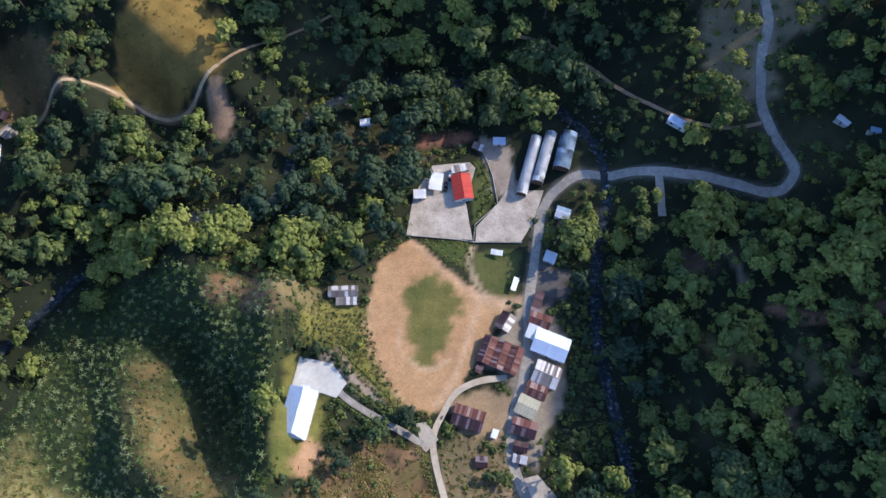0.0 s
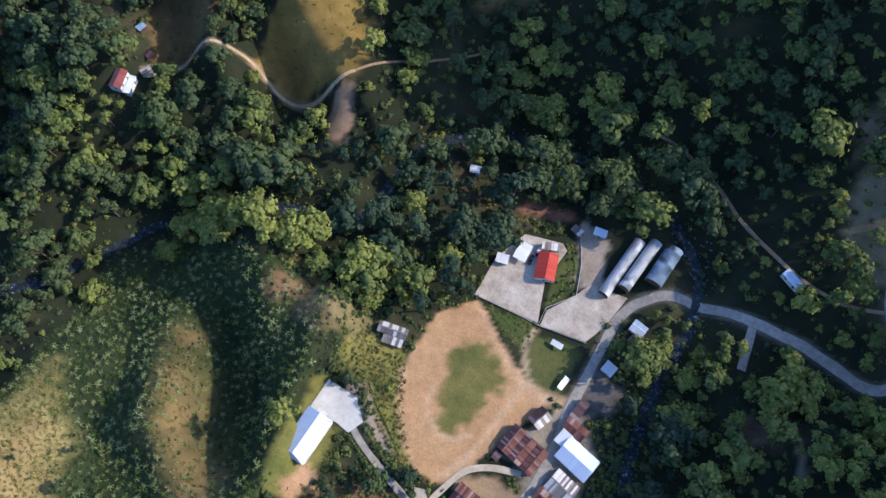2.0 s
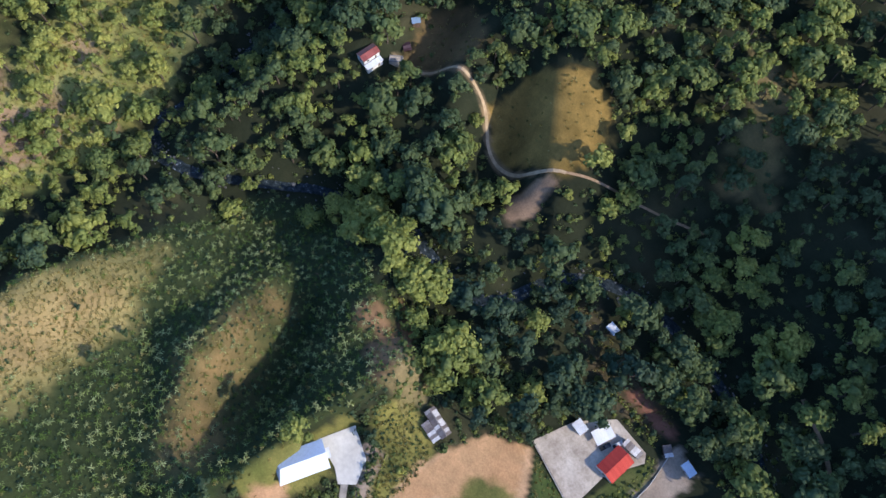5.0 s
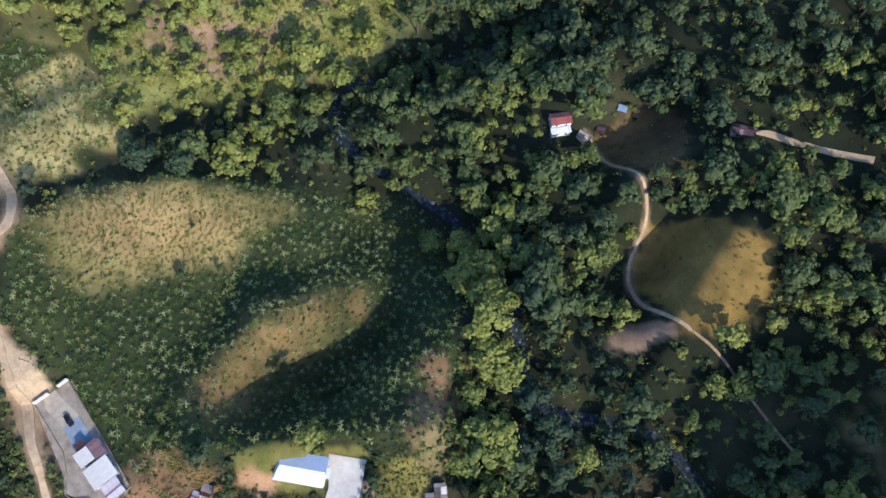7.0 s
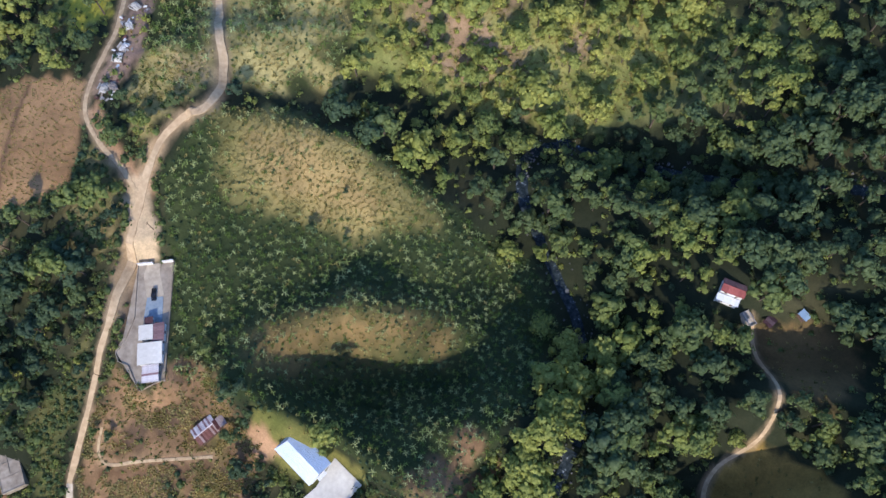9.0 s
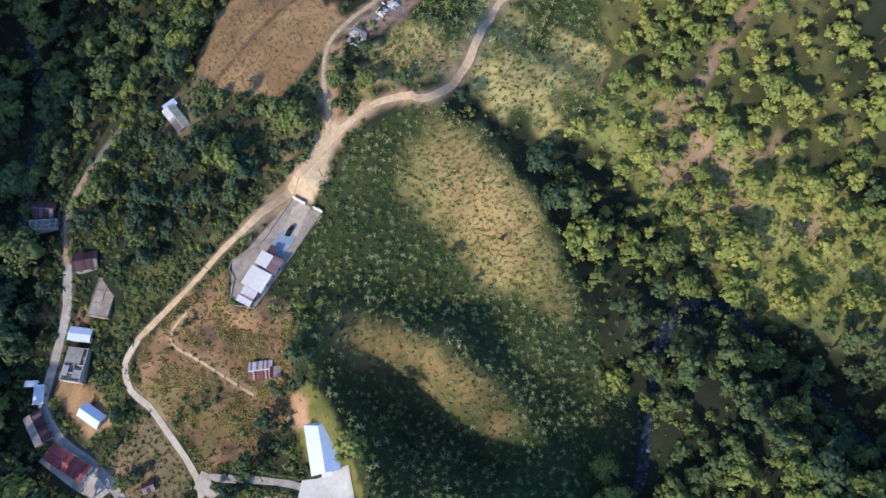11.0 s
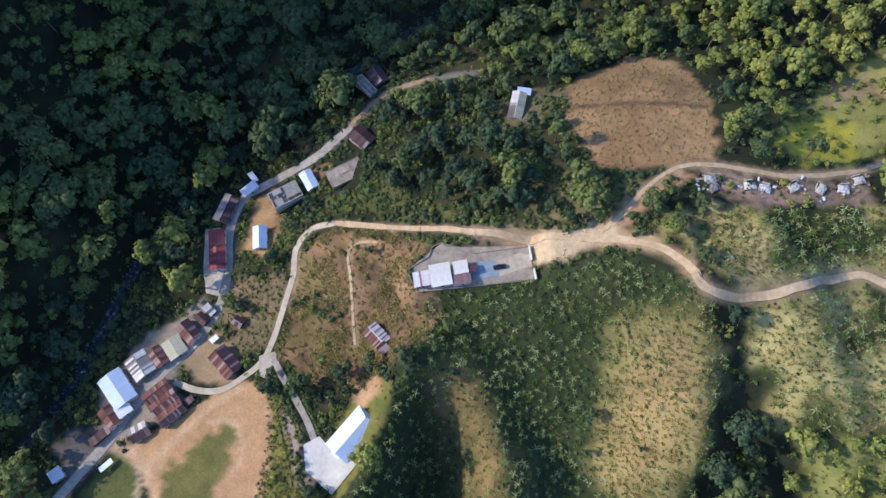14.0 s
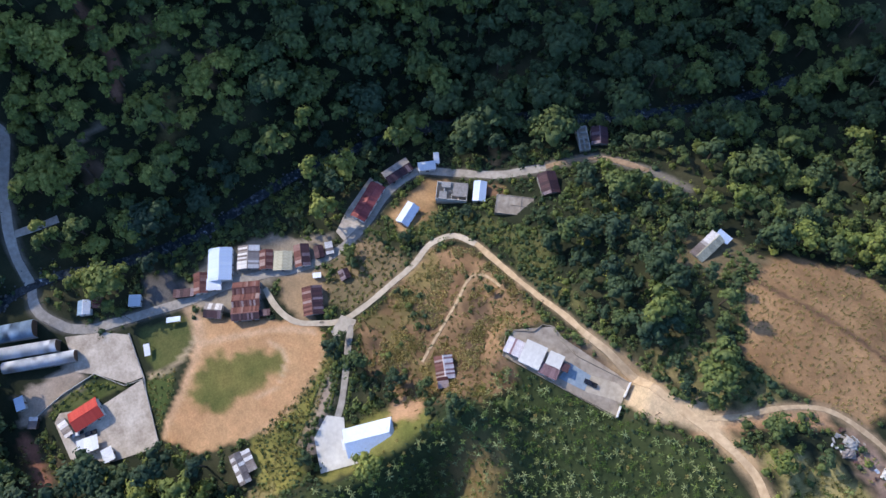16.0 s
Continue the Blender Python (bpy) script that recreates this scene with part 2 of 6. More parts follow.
# ---------------------------------------------------------------- materials
def material(name, rough=0.8, metal=0.0, spec=0.3):
    m = bpy.data.materials.new(name)
    m.use_nodes = True
    b = m.node_tree.nodes["Principled BSDF"]
    b.inputs["Roughness"].default_value, b.inputs["Metallic"].default_value = rough, metal
    b.inputs["Specular IOR Level"].default_value = spec
    return m, m.node_tree, b


def add_noise(nt, scale, detail=3.0, rough=0.6):
    c = nt.nodes.new("ShaderNodeTexCoord")
    n = nt.nodes.new("ShaderNodeTexNoise")
    n.inputs["Scale"].default_value, n.inputs["Detail"].default_value, n.inputs["Roughness"].default_value = scale, detail, rough
    nt.links.new(c.outputs["Object"], n.inputs["Vector"])
    return n.outputs["Fac"]


def add_ramp(nt, value, stops):
    r = nt.nodes.new("ShaderNodeValToRGB")
    while len(r.color_ramp.elements) < len(stops):
        r.color_ramp.elements.new(0.5)
    for e, (p, c) in zip(r.color_ramp.elements, stops):
        e.position, e.color = p, (*c, 1)
    nt.links.new(value, r.inputs["Fac"])
    return r.outputs["Color"]


def add_mix(nt, kind, fac, a, b):
    m = nt.nodes.new("ShaderNodeMix")
    m.data_type, m.blend_type = "RGBA", kind
    for s, v in ((m.inputs[0], fac), (m.inputs[6], a), (m.inputs[7], b)):
        if isinstance(v, bpy.types.NodeSocket):
            nt.links.new(v, s)
        elif isinstance(v, tuple):
            s.default_value = (*v, 1)
        else:
            s.default_value = v
    return m.outputs[2]


def add_bump(nt, bsdf, value, strength, distance):
    b = nt.nodes.new("ShaderNodeBump")
    b.inputs["Strength"].default_value, b.inputs["Distance"].default_value = strength, distance
    nt.links.new(value, b.inputs["Height"])
    nt.links.new(b.outputs["Normal"], bsdf.inputs["Normal"])


def plain(name, dark, light, scale=1.5, rough=0.8, metal=0.0, bump=0.3, spread=0.0, big=0.12):
    """A mottled surface between two colours, at two scales; spread: how far objects differ."""
    m, nt, b = material(name, rough, metal)
    fine, broad = add_noise(nt, scale, 5.0), add_noise(nt, big, 3.0)
    col = add_ramp(nt, fine, [(0.3, dark), (0.7, light)])
    col = add_mix(nt, "MULTIPLY", 0.6, col, add_ramp(nt, broad, [(0.35, (0.62, 0.6, 0.58)), (0.65, (1.0, 1.0, 1.0))]))
    if spread:
        o = nt.nodes.new("ShaderNodeObjectInfo")
        k = 1 - spread
        col = add_mix(nt, "MULTIPLY", 1.0, col, add_ramp(nt, o.outputs["Random"], [(0.0, (k, k, k)), (1.0, (1, 1, 1))]))
    nt.links.new(col, b.inputs["Base Color"])
    add_bump(nt, b, fine, bump, 0.05)
    return m


def sheet(name, stops, rough=0.5, metal=0.3, wave=4.0, stain=0.7):
    """Corrugated roofing: a tone for each sheet, stains, and ribs that run down the slope."""
    m, nt, b = material(name, rough, metal)
    o = nt.nodes.new("ShaderNodeObjectInfo")
    col = add_ramp(nt, o.outputs["Random"], stops)
    col = add_mix(nt, "MULTIPLY", stain, col, add_ramp(nt, add_noise(nt, 0.9, 5.0), [(0.3, (0.5, 0.45, 0.42)), (0.62, (1, 1, 1))]))
    c = nt.nodes.new("ShaderNodeTexCoord")
    w = nt.nodes.new("ShaderNodeTexWave")
    w.inputs["Scale"].default_value = wave
    nt.links.new(c.outputs["Object"], w.inputs["Vector"])
    nt.links.new(col, b.inputs["Base Color"])
    add_bump(nt, b, w.outputs["Fac"], 0.5, 0.04)
    return m


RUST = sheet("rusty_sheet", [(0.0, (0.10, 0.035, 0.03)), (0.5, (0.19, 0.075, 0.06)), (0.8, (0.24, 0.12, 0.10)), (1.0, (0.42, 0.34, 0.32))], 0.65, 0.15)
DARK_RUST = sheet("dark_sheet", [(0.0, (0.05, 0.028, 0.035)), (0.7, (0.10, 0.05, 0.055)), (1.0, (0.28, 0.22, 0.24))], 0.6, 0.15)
STRIPED = sheet("patched_zinc", [(0.0, (0.16, 0.13, 0.12)), (0.45, (0.30, 0.27, 0.25)), (0.55, (0.6, 0.58, 0.57)), (1.0, (0.78, 0.77, 0.75))], 0.5, 0.2)
ZINC = sheet("zinc_sheet", [(0.0, (0.55, 0.65, 0.80)), (1.0, (0.62, 0.71, 0.83))], 0.35, 0.2, stain=0.22)
WHITE_SHEET = sheet("white_sheet", [(0.0, (0.71, 0.74, 0.78)), (1.0, (0.84, 0.85, 0.87))], 0.45, 0.05, stain=0.25)
BLUE_SHEET = sheet("blue_sheet", [(0.0, (0.22, 0.33, 0.47)), (1.0, (0.30, 0.42, 0.56))], 0.45, 0.05, stain=0.25)
RED_SHEET = sheet("red_sheet", [(0.0, (0.50, 0.050, 0.035)), (1.0, (0.60, 0.075, 0.05))], 0.5, 0.05, stain=0.22)
DULL_RED = sheet("dull_red_sheet", [(0.0, (0.22, 0.05, 0.05)), (1.0, (0.36, 0.10, 0.09))], 0.55, 0.05)
CREAM_SHEET = sheet("cream_sheet", [(0.0, (0.45, 0.42, 0.30)), (1.0, (0.62, 0.58, 0.40))], 0.55, 0.05)
PLASTER = plain("plaster", (0.55, 0.52, 0.46), (0.72, 0.70, 0.65), 2.0, 0.9, spread=0.35)
WHITE_WALL = plain("white_plaster", (0.70, 0.70, 0.68), (0.82, 0.82, 0.80), 2.0, 0.85)
BLOCK = plain("concrete_block", (0.26, 0.25, 0.24), (0.42, 0.41, 0.39), 1.6, 0.95)
SLAB, snt, sb = material("concrete_slab", 0.9, 0.0, 0.2)
sfine, sbroad = add_noise(snt, 0.9, 6.0, 0.7), add_noise(snt, 0.09, 5.0, 0.65)
scol = add_ramp(snt, sbroad, [(0.32, (0.27, 0.22, 0.17)), (0.42, (0.44, 0.37, 0.29)), (0.55, (0.56, 0.485, 0.39)), (0.68, (0.67, 0.60, 0.50))])
scol = add_mix(snt, "MULTIPLY", 0.8, scol, add_ramp(snt, sfine, [(0.3, (0.74, 0.72, 0.70)), (0.6, (1.05, 1.04, 1.03))]))
snt.links.new(scol, sb.inputs["Base Color"])
add_bump(snt, sb, sfine, 0.3, 0.05)
BRIGHT_SLAB = plain("new_concrete", (0.68, 0.65, 0.58), (0.82, 0.79, 0.71), 0.5, 0.9, big=0.08)
WOOD = plain("weathered_wood", (0.10, 0.06, 0.04), (0.22, 0.15, 0.10), 3.0, 0.85, spread=0.3)
GLASS = plain("dark_pane", (0.02, 0.025, 0.03), (0.05, 0.06, 0.07), 1.0, 0.12, bump=0.0)
ROAD = plain("worn_concrete_road", (0.29, 0.26, 0.22), (0.45, 0.41, 0.35), 0.5, 0.95, big=0.06)
LANE_MAT = plain("pale_concrete_lane", (0.44, 0.37, 0.275), (0.61, 0.525, 0.40), 0.5, 0.95, big=0.08)
PLUM_SHEET = sheet("plum_sheet", [(0.0, (0.20, 0.12, 0.13)), (1.0, (0.30, 0.19, 0.19))], 0.6, 0.1)
PLUM_STRIPED = sheet("plum_striped", [(0.0, (0.22, 0.12, 0.13)), (0.4, (0.36, 0.22, 0.22)), (0.5, (0.66, 0.60, 0.60)), (1.0, (0.80, 0.76, 0.76))], 0.55, 0.1)
# concrete with blue house shade and sky reflection put into its colour
SHADED_CONCRETE = plain("shaded_blue_concrete", (0.20, 0.26, 0.31), (0.32, 0.38, 0.43), 0.6, 0.85, big=0.1)
DULL_ZINC = sheet("dull_zinc", [(0.0, (0.30, 0.28, 0.26)), (1.0, (0.46, 0.44, 0.41))], 0.6, 0.1)
EARTH = plain("trodden_earth", (0.24, 0.165, 0.10), (0.42, 0.29, 0.175), 0.6, 0.95, big=0.1)
DUSTY_SLAB = plain("dusty_concrete", (0.27, 0.22, 0.165), (0.46, 0.395, 0.31), 0.35, 0.95, big=0.09)
DIRT = plain("dirt_track", (0.40, 0.285, 0.165), (0.60, 0.455, 0.28), 0.5, 0.95, big=0.07)
PALE_DIRT = plain("pale_dirt_lane", (0.45, 0.32, 0.185), (0.63, 0.475, 0.295), 0.5, 0.95, big=0.07)
BARK = plain("bark", (0.06, 0.045, 0.03), (0.16, 0.13, 0.10), 4.0, 0.95)
ROCK = plain("river_rock", (0.06, 0.06, 0.06), (0.22, 0.22, 0.21), 1.0, 0.9)
RUBBER = plain("rubber", (0.015, 0.015, 0.015), (0.03, 0.03, 0.03), 5.0, 0.8)
CAR_DARK = plain("dark_car_paint", (0.02, 0.025, 0.035), (0.03, 0.035, 0.05), 0.5, 0.25, 0.2, 0.0)
CAR_WHITE = plain("white_car_paint", (0.7, 0.7, 0.7), (0.75, 0.75, 0.75), 0.5, 0.3, 0.0, 0.0)


def leaf_material(name, stops, dry, glow=0.3, rough_bump=0.7):
    """Foliage: a tone for each plant, mottling at two scales, light passing through the leaves."""
    m, nt, b = material(name, 0.6, 0.0, 0.2)
    at = nt.nodes.new("ShaderNodeAttribute")
    at.attribute_name = "tone"
    geo = nt.nodes.new("ShaderNodeNewGeometry")
    info = nt.nodes.new("ShaderNodeObjectInfo")
    add = nt.nodes.new("ShaderNodeMath")
    add.operation = "MULTIPLY_ADD"
    add.inputs[1].default_value = 0.35
    nt.links.new(info.outputs["Random"], add.inputs[0])
    nt.links.new(at.outputs["Fac"], add.inputs[2])
    col = add_ramp(nt, add.outputs[0], stops)
    vary = add_ramp(nt, geo.outputs["Random Per Island"], [(0.0, (0.72, 0.76, 0.72)), (0.7, (1.0, 1.0, 1.0)), (1.0, dry)])
    col = add_mix(nt, "MULTIPLY", 1.0, col, vary)
    fine = add_noise(nt, 1.3, 4.0, 0.65)
    col = add_mix(nt, "MULTIPLY", 1.0, col, add_ramp(nt, fine, [(0.32, (0.62, 0.68, 0.62)), (0.66, (1.2, 1.16, 1.1))]))
    col = add_mix(nt, "MULTIPLY", 1.0, col, add_ramp(nt, add_noise(nt, 0.06, 3.0), [(0.35, (0.82, 0.9, 0.9)), (0.65, (1.12, 1.06, 0.95))]))
    nt.links.new(col, b.inputs["Base Color"])
    add_bump(nt, b, fine, rough_bump, 0.5)
    t = nt.nodes.new("ShaderNodeBsdfTranslucent")
    nt.links.new(col, t.inputs["Color"])
    mixer = nt.nodes.new("ShaderNodeMixShader")
    mixer.inputs[0].default_value = glow
    nt.links.new(b.outputs[0], mixer.inputs[1])
    nt.links.new(t.outputs[0], mixer.inputs[2])
    nt.links.new(mixer.outputs[0], nt.nodes["Material Output"].inputs["Surface"])
    return m


# the dark tree tones lean blue: cool shade put into the leaf colour
LEAF = leaf_material("tree_leaves", [(0.0, (0.036, 0.066, 0.047)), (0.25, (0.068, 0.105, 0.058)), (0.5, (0.132, 0.170, 0.062)), (0.75, (0.218, 0.25, 0.066)), (1.0, (0.31, 0.325, 0.09))], (1.25, 1.22, 1.18), 0.22)
BANANA_LEAF = leaf_material("banana_leaves", [(0.0, (0.06, 0.12, 0.03)), (0.4, (0.14, 0.21, 0.045)), (0.75, (0.28, 0.35, 0.12)), (1.0, (0.44, 0.49, 0.24))], (1.35, 1.3, 1.25), 0.3, 0.1)
DRY_LEAF = leaf_material("dry_leaves", [(0.0, (0.10, 0.115, 0.035)), (0.5, (0.25, 0.21, 0.075)), (1.0, (0.43, 0.36, 0.16))], (1.25, 1.2, 1.1), 0.3, 0.1)

# ground: broad zones from the land's own colour layer, grain on top
GROUND, gnt, gb = material("valley_ground", 0.95, 0.0, 0.15)
gat = gnt.nodes.new("ShaderNodeAttribute")
gat.attribute_name = "land"
gfine, gmid = add_noise(gnt, 1.1, 6.0, 0.7), add_noise(gnt, 0.22, 4.0, 0.6)
gcol = add_mix(gnt, "MULTIPLY", 1.0, gat.outputs["Color"], add_ramp(gnt, gfine, [(0.3, (0.74, 0.75, 0.74)), (0.7, (1.15, 1.14, 1.12))]))
gcol = add_mix(gnt, "MULTIPLY", 1.0, gcol, add_ramp(gnt, gmid, [(0.3, (0.80, 0.82, 0.80)), (0.7, (1.10, 1.08, 1.06))]))
gnt.links.new(gcol, gb.inputs["Base Color"])
add_bump(gnt, gb, gfine, 0.5, 0.22)

WATER, wnt, wb = material("river_water", 0.4, 0.0, 0.15)
wcol = add_ramp(wnt, add_noise(wnt, 0.5, 6.0, 0.75), [(0.42, (0.010, 0.016, 0.019)), (0.6, (0.045, 0.06, 0.068)), (0.68, (0.4, 0.44, 0.46))])
wnt.links.new(wcol, wb.inputs["Base Color"])
add_bump(wnt, wb, add_noise(wnt, 1.4, 4.0), 0.4, 0.2)


# ---------------------------------------------------------------- mesh helpers
def mesh_from(name, verts, faces, mat, smooth=False):
    me = bpy.data.meshes.new(name)
    verts, faces = np.asarray(verts, np.float32), np.asarray(faces, np.int32)
    me.vertices.add(len(verts))
    me.vertices.foreach_set("co", verts.ravel())
    k = faces.shape[1]
    me.loops.add(faces.size)
    me.loops.foreach_set("vertex_index", faces.ravel())
    me.polygons.add(len(faces))
    me.polygons.foreach_set("loop_start", np.arange(0, faces.size, k, dtype=np.int32))
    me.polygons.foreach_set("use_smooth", np.full(len(faces), smooth))
    me.update(calc_edges=True)
    for m in mat if isinstance(mat, (list, tuple)) else [mat]:
        me.materials.append(m)
    return me


def link_mesh(name, me, parent=None, label=""):
    ob = new(name, me)
    ob.parent = parent
    return tagged(ob, label)


def part(name, bm, mat, parent, label=""):
    """One mesh object from a bmesh under a thing or a part."""
    me = bpy.data.meshes.new(name)
    bm.to_mesh(me)
    bm.free()
    me.materials.append(mat)
    return link_mesh(name, me, parent, label)


def box(bm, lo, hi, m=None):
    m = m or Matrix.Identity(4)
    c, s = (Vector(lo) + Vector(hi)) / 2, Vector(hi) - Vector(lo)
    return bmesh.ops.create_cube(bm, size=1.0, matrix=m @ Matrix.Translation(c) @ Matrix.Diagonal((*s, 1)))["verts"]


def box_bm(lo, hi, m=None, bevel=0.0):
    bm = bmesh.new()
    box(bm, lo, hi, m)
    if bevel:
        bmesh.ops.bevel(bm, geom=bm.edges[:], offset=bevel, segments=1, affect="EDGES")
    return bm


def thing(name, x, y, z, angle, label, category, group=""):
    e = new(name)
    e.matrix_world = pose(x, y, z, 0, 0, angle)
    e.empty_display_size = 0.5
    return tagged(e, label, category, group)


# ---------------------------------------------------------------- the ground, one sheet
def axis(lo, hi, step, far):
    mid = np.arange(lo, hi + 0.01, step)
    g = np.cumsum(step * 1.22 ** np.arange(1, 60))
    g = g[g < far]
    return np.concatenate([lo - g[::-1], mid, hi + g])


GX, GY = axis(-392.0, 292.0, 1.9, 2600.0), axis(-300.0, 372.0, 1.9, 2600.0)
XX, YY = np.meshgrid(GX, GY)
fx, fy = XX.ravel(), YY.ravel()
near = (fx > -400) & (fx < 300) & (fy > -310) & (fy < 380)
fz = np.empty_like(fx)
fz[near] = height(fx[near], fy[near])
fz[~near] = raw_height(fx[~near], fy[~near]) + (fractal(fx[~near], fy[~near], 160, 5) - 0.5) * 60
wob = (fractal(fx, fy, 9, 11) - 0.5) * 5 + (value_noise(fx, fy, 3.2, 14) - 0.5) * 3
land = np.empty((len(fx), 3))
n1, n2 = fractal(fx, fy, 30, 1)[:, None], fractal(fx, fy, 7, 4)[:, None]
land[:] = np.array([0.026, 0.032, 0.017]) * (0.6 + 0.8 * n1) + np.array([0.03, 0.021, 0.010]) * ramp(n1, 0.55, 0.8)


def zone(poly, dark, light, soft=2.5, amount=1.0):
    """Give the land inside the outline a mottled colour, with an uneven edge."""
    p = np.array(poly)
    k = np.where((fx > p[:, 0].min() - 9) & (fx < p[:, 0].max() + 9) & (fy > p[:, 1].min() - 9) & (fy < p[:, 1].max() + 9))[0]
    w = (1 - ramp(signed(fx[k], fy[k], poly) + wob[k] * min(2.2, soft / 2.5), -soft * 0.5, soft * 0.5))[:, None] * amount
    s = np.clip(n2[k] * 1.6 - 0.3, 0, 1) * 0.6 + 0.4 * ramp(n1[k], 0.35, 0.65)
    land[k] = land[k] * (1 - w) + w * (np.array(dark) * (1 - s) + np.array(light) * s)


zone([(-345, 60), (-340, 88), (-350, 120), (-330, 140), (-290, 110), (-262, 62)], (0.10, 0.12, 0.045), (0.24, 0.24, 0.10), 12.0)
zone([(-330, -90), (-180, -112), (-215, -40), (-238, -62), (-289, -9), (-340, 20)], (0.05, 0.06, 0.022), (0.18, 0.165, 0.06), 12.0, 0.9)
zone(LIGHT_SLOPE, (0.17, 0.20, 0.05), (0.42, 0.39, 0.13), 12.0)
zone([(-262, -30), (-274, -14), (-262, 8), (-246, 2), (-236, -14)], (0.3, 0.2, 0.12), (0.46, 0.32, 0.2), 8.0)
for gx0, gy0, gr in ((-256, -42, 9), (-244, -27, 10), (-268, 8, 9), (-291, 33, 12), (-290, -8, 8), (-246, 24, 7)):
    zone([(gx0 + gr * math.cos(q), gy0 + gr * 0.6 * math.sin(q)) for q in np.arange(0, 6.2, 0.7)], (0.24, 0.16, 0.09), (0.46, 0.33, 0.20), 7.0, 0.9)
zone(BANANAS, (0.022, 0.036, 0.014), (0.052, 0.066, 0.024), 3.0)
patchy = ramp(fractal(fx, fy, 26, 18), 0.42, 0.6)[:, None]
for poly in (BANANAS_EAST, BANANAS_SOUTH):
    k = np.where((fx > -260) & (fx < -120) & (fy > -160) & (fy < -30))[0]
    w = (1 - ramp(signed(fx[k], fy[k], poly) + wob[k] * 0.8, -2, 3))[:, None]
    tone = np.array([0.048, 0.06, 0.022]) * (1 - patchy[k]) + np.array([0.44, 0.37, 0.15]) * patchy[k]
    land[k] = land[k] * (1 - w) + w * tone * (0.75 + 0.5 * n2[k])
zone(DRY_A, (0.15, 0.14, 0.048), (0.37, 0.305, 0.115), 12.0)
zone([(-150, -58), (-160, -46), (-164, -18), (-158, 2), (-146, -8), (-138, -28), (-134, -48)], (0.22, 0.155, 0.065), (0.43, 0.31, 0.135), 14.0, 0.9)
zone([(-66, -6), (-84, -12), (-112, 4), (-130, 26), (-136, 58), (-118, 62), (-98, 30), (-70, 10)], (0.055, 0.062, 0.024), (0.17, 0.14, 0.055), 14.0, 0.65)
zone(DRY_B, (0.11, 0.082, 0.036), (0.33, 0.21, 0.09), 14.0, 0.75)
zone([(-97, 82), (-83, 77), (-67, 73), (-57, 78), (-62, 86), (-74, 90), (-92, 89)], (0.12, 0.075, 0.04), (0.33, 0.19, 0.105), 7.0, 0.85)
zone(KNOLL, (0.17, 0.115, 0.032), (0.40, 0.26, 0.075), 4.0)
# western patch darkened: the shade lying on its dry grass is put into the colour
zone(KNOLL_WEST, (0.08, 0.06, 0.03), (0.17, 0.115, 0.05), 5.0)
zone(RED_BANK, (0.28, 0.18, 0.11), (0.48, 0.33, 0.22), 3.0)
zone(PLOUGHED, (0.22, 0.13, 0.065), (0.43, 0.265, 0.135), 3.0)
zone(WEED_STRIP, (0.09, 0.105, 0.028), (0.30, 0.26, 0.07), 3.0)
zone(DRY_GARDEN, (0.13, 0.082, 0.043), (0.35, 0.215, 0.118), 4.0)
for gx0, gy0, gr in ((-8, -4, 8), (2, -14, 6), (-22, 8, 7), (10, -22, 5), (-36, 2, 6), (-4, 12, 7)):
    zone([(gx0 + gr * math.cos(q), gy0 + gr * 0.7 * math.sin(q)) for q in np.arange(0, 6.2, 0.7)], (0.12, 0.105, 0.04), (0.28, 0.22, 0.085), 5.0, 0.8)
# dark garden patches: dark soil together with tree shadow painted into the ground
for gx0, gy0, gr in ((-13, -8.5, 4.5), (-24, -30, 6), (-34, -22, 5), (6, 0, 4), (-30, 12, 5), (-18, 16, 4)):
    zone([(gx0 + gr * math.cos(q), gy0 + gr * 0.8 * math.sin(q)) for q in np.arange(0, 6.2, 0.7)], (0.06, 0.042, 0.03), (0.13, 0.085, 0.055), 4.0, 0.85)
zone(SOUTH_LOTS, (0.085, 0.08, 0.035), (0.28, 0.20, 0.12), 4.0)
zone(HUMP, (0.24, 0.21, 0.075), (0.46, 0.38, 0.18), 6.0)
zone(LANE_BANK, (0.07, 0.085, 0.03), (0.17, 0.15, 0.06), 5.0)
zone(TRACK_BANK, (0.10, 0.11, 0.04), (0.24, 0.19, 0.09), 5.0)
zone(STALL_LOT, (0.06, 0.055, 0.05), (0.15, 0.135, 0.125), 4.0)
zone(VILLAGE, (0.20, 0.165, 0.125), (0.38, 0.32, 0.25), 3.0)
zone(JUNCTION_YARD, (0.25, 0.18, 0.11), (0.46, 0.31, 0.18), 2.5)
zone(ORANGE_YARD, (0.26, 0.16, 0.08), (0.52, 0.33, 0.17), 3.0)
zone(HALL_LAWN, (0.10, 0.115, 0.03), (0.22, 0.20, 0.06), 2.0)
zone(FIELD, (0.41, 0.235, 0.12), (0.51, 0.315, 0.165), 2.0)
zone(OVAL, (0.08, 0.105, 0.028), (0.17, 0.155, 0.048), 5.0, 0.95)
zone(PITCH, (0.06, 0.085, 0.025), (0.13, 0.13, 0.045), 2.0)
zone(WEDGE, (0.05, 0.08, 0.022), (0.11, 0.12, 0.04), 1.5)
zone(GARDEN, (0.05, 0.075, 0.02), (0.13, 0.13, 0.05), 1.5)
zone(RUBBLE_LOT, (0.20, 0.13, 0.095), (0.44, 0.31, 0.23), 3.0)
zone([(-44.7, 60), (-38.7, 61), (-33.4, 54.5), (-34.1, 49.8), (-41, 53)], (0.20, 0.145, 0.105), (0.36, 0.27, 0.2), 1.5)
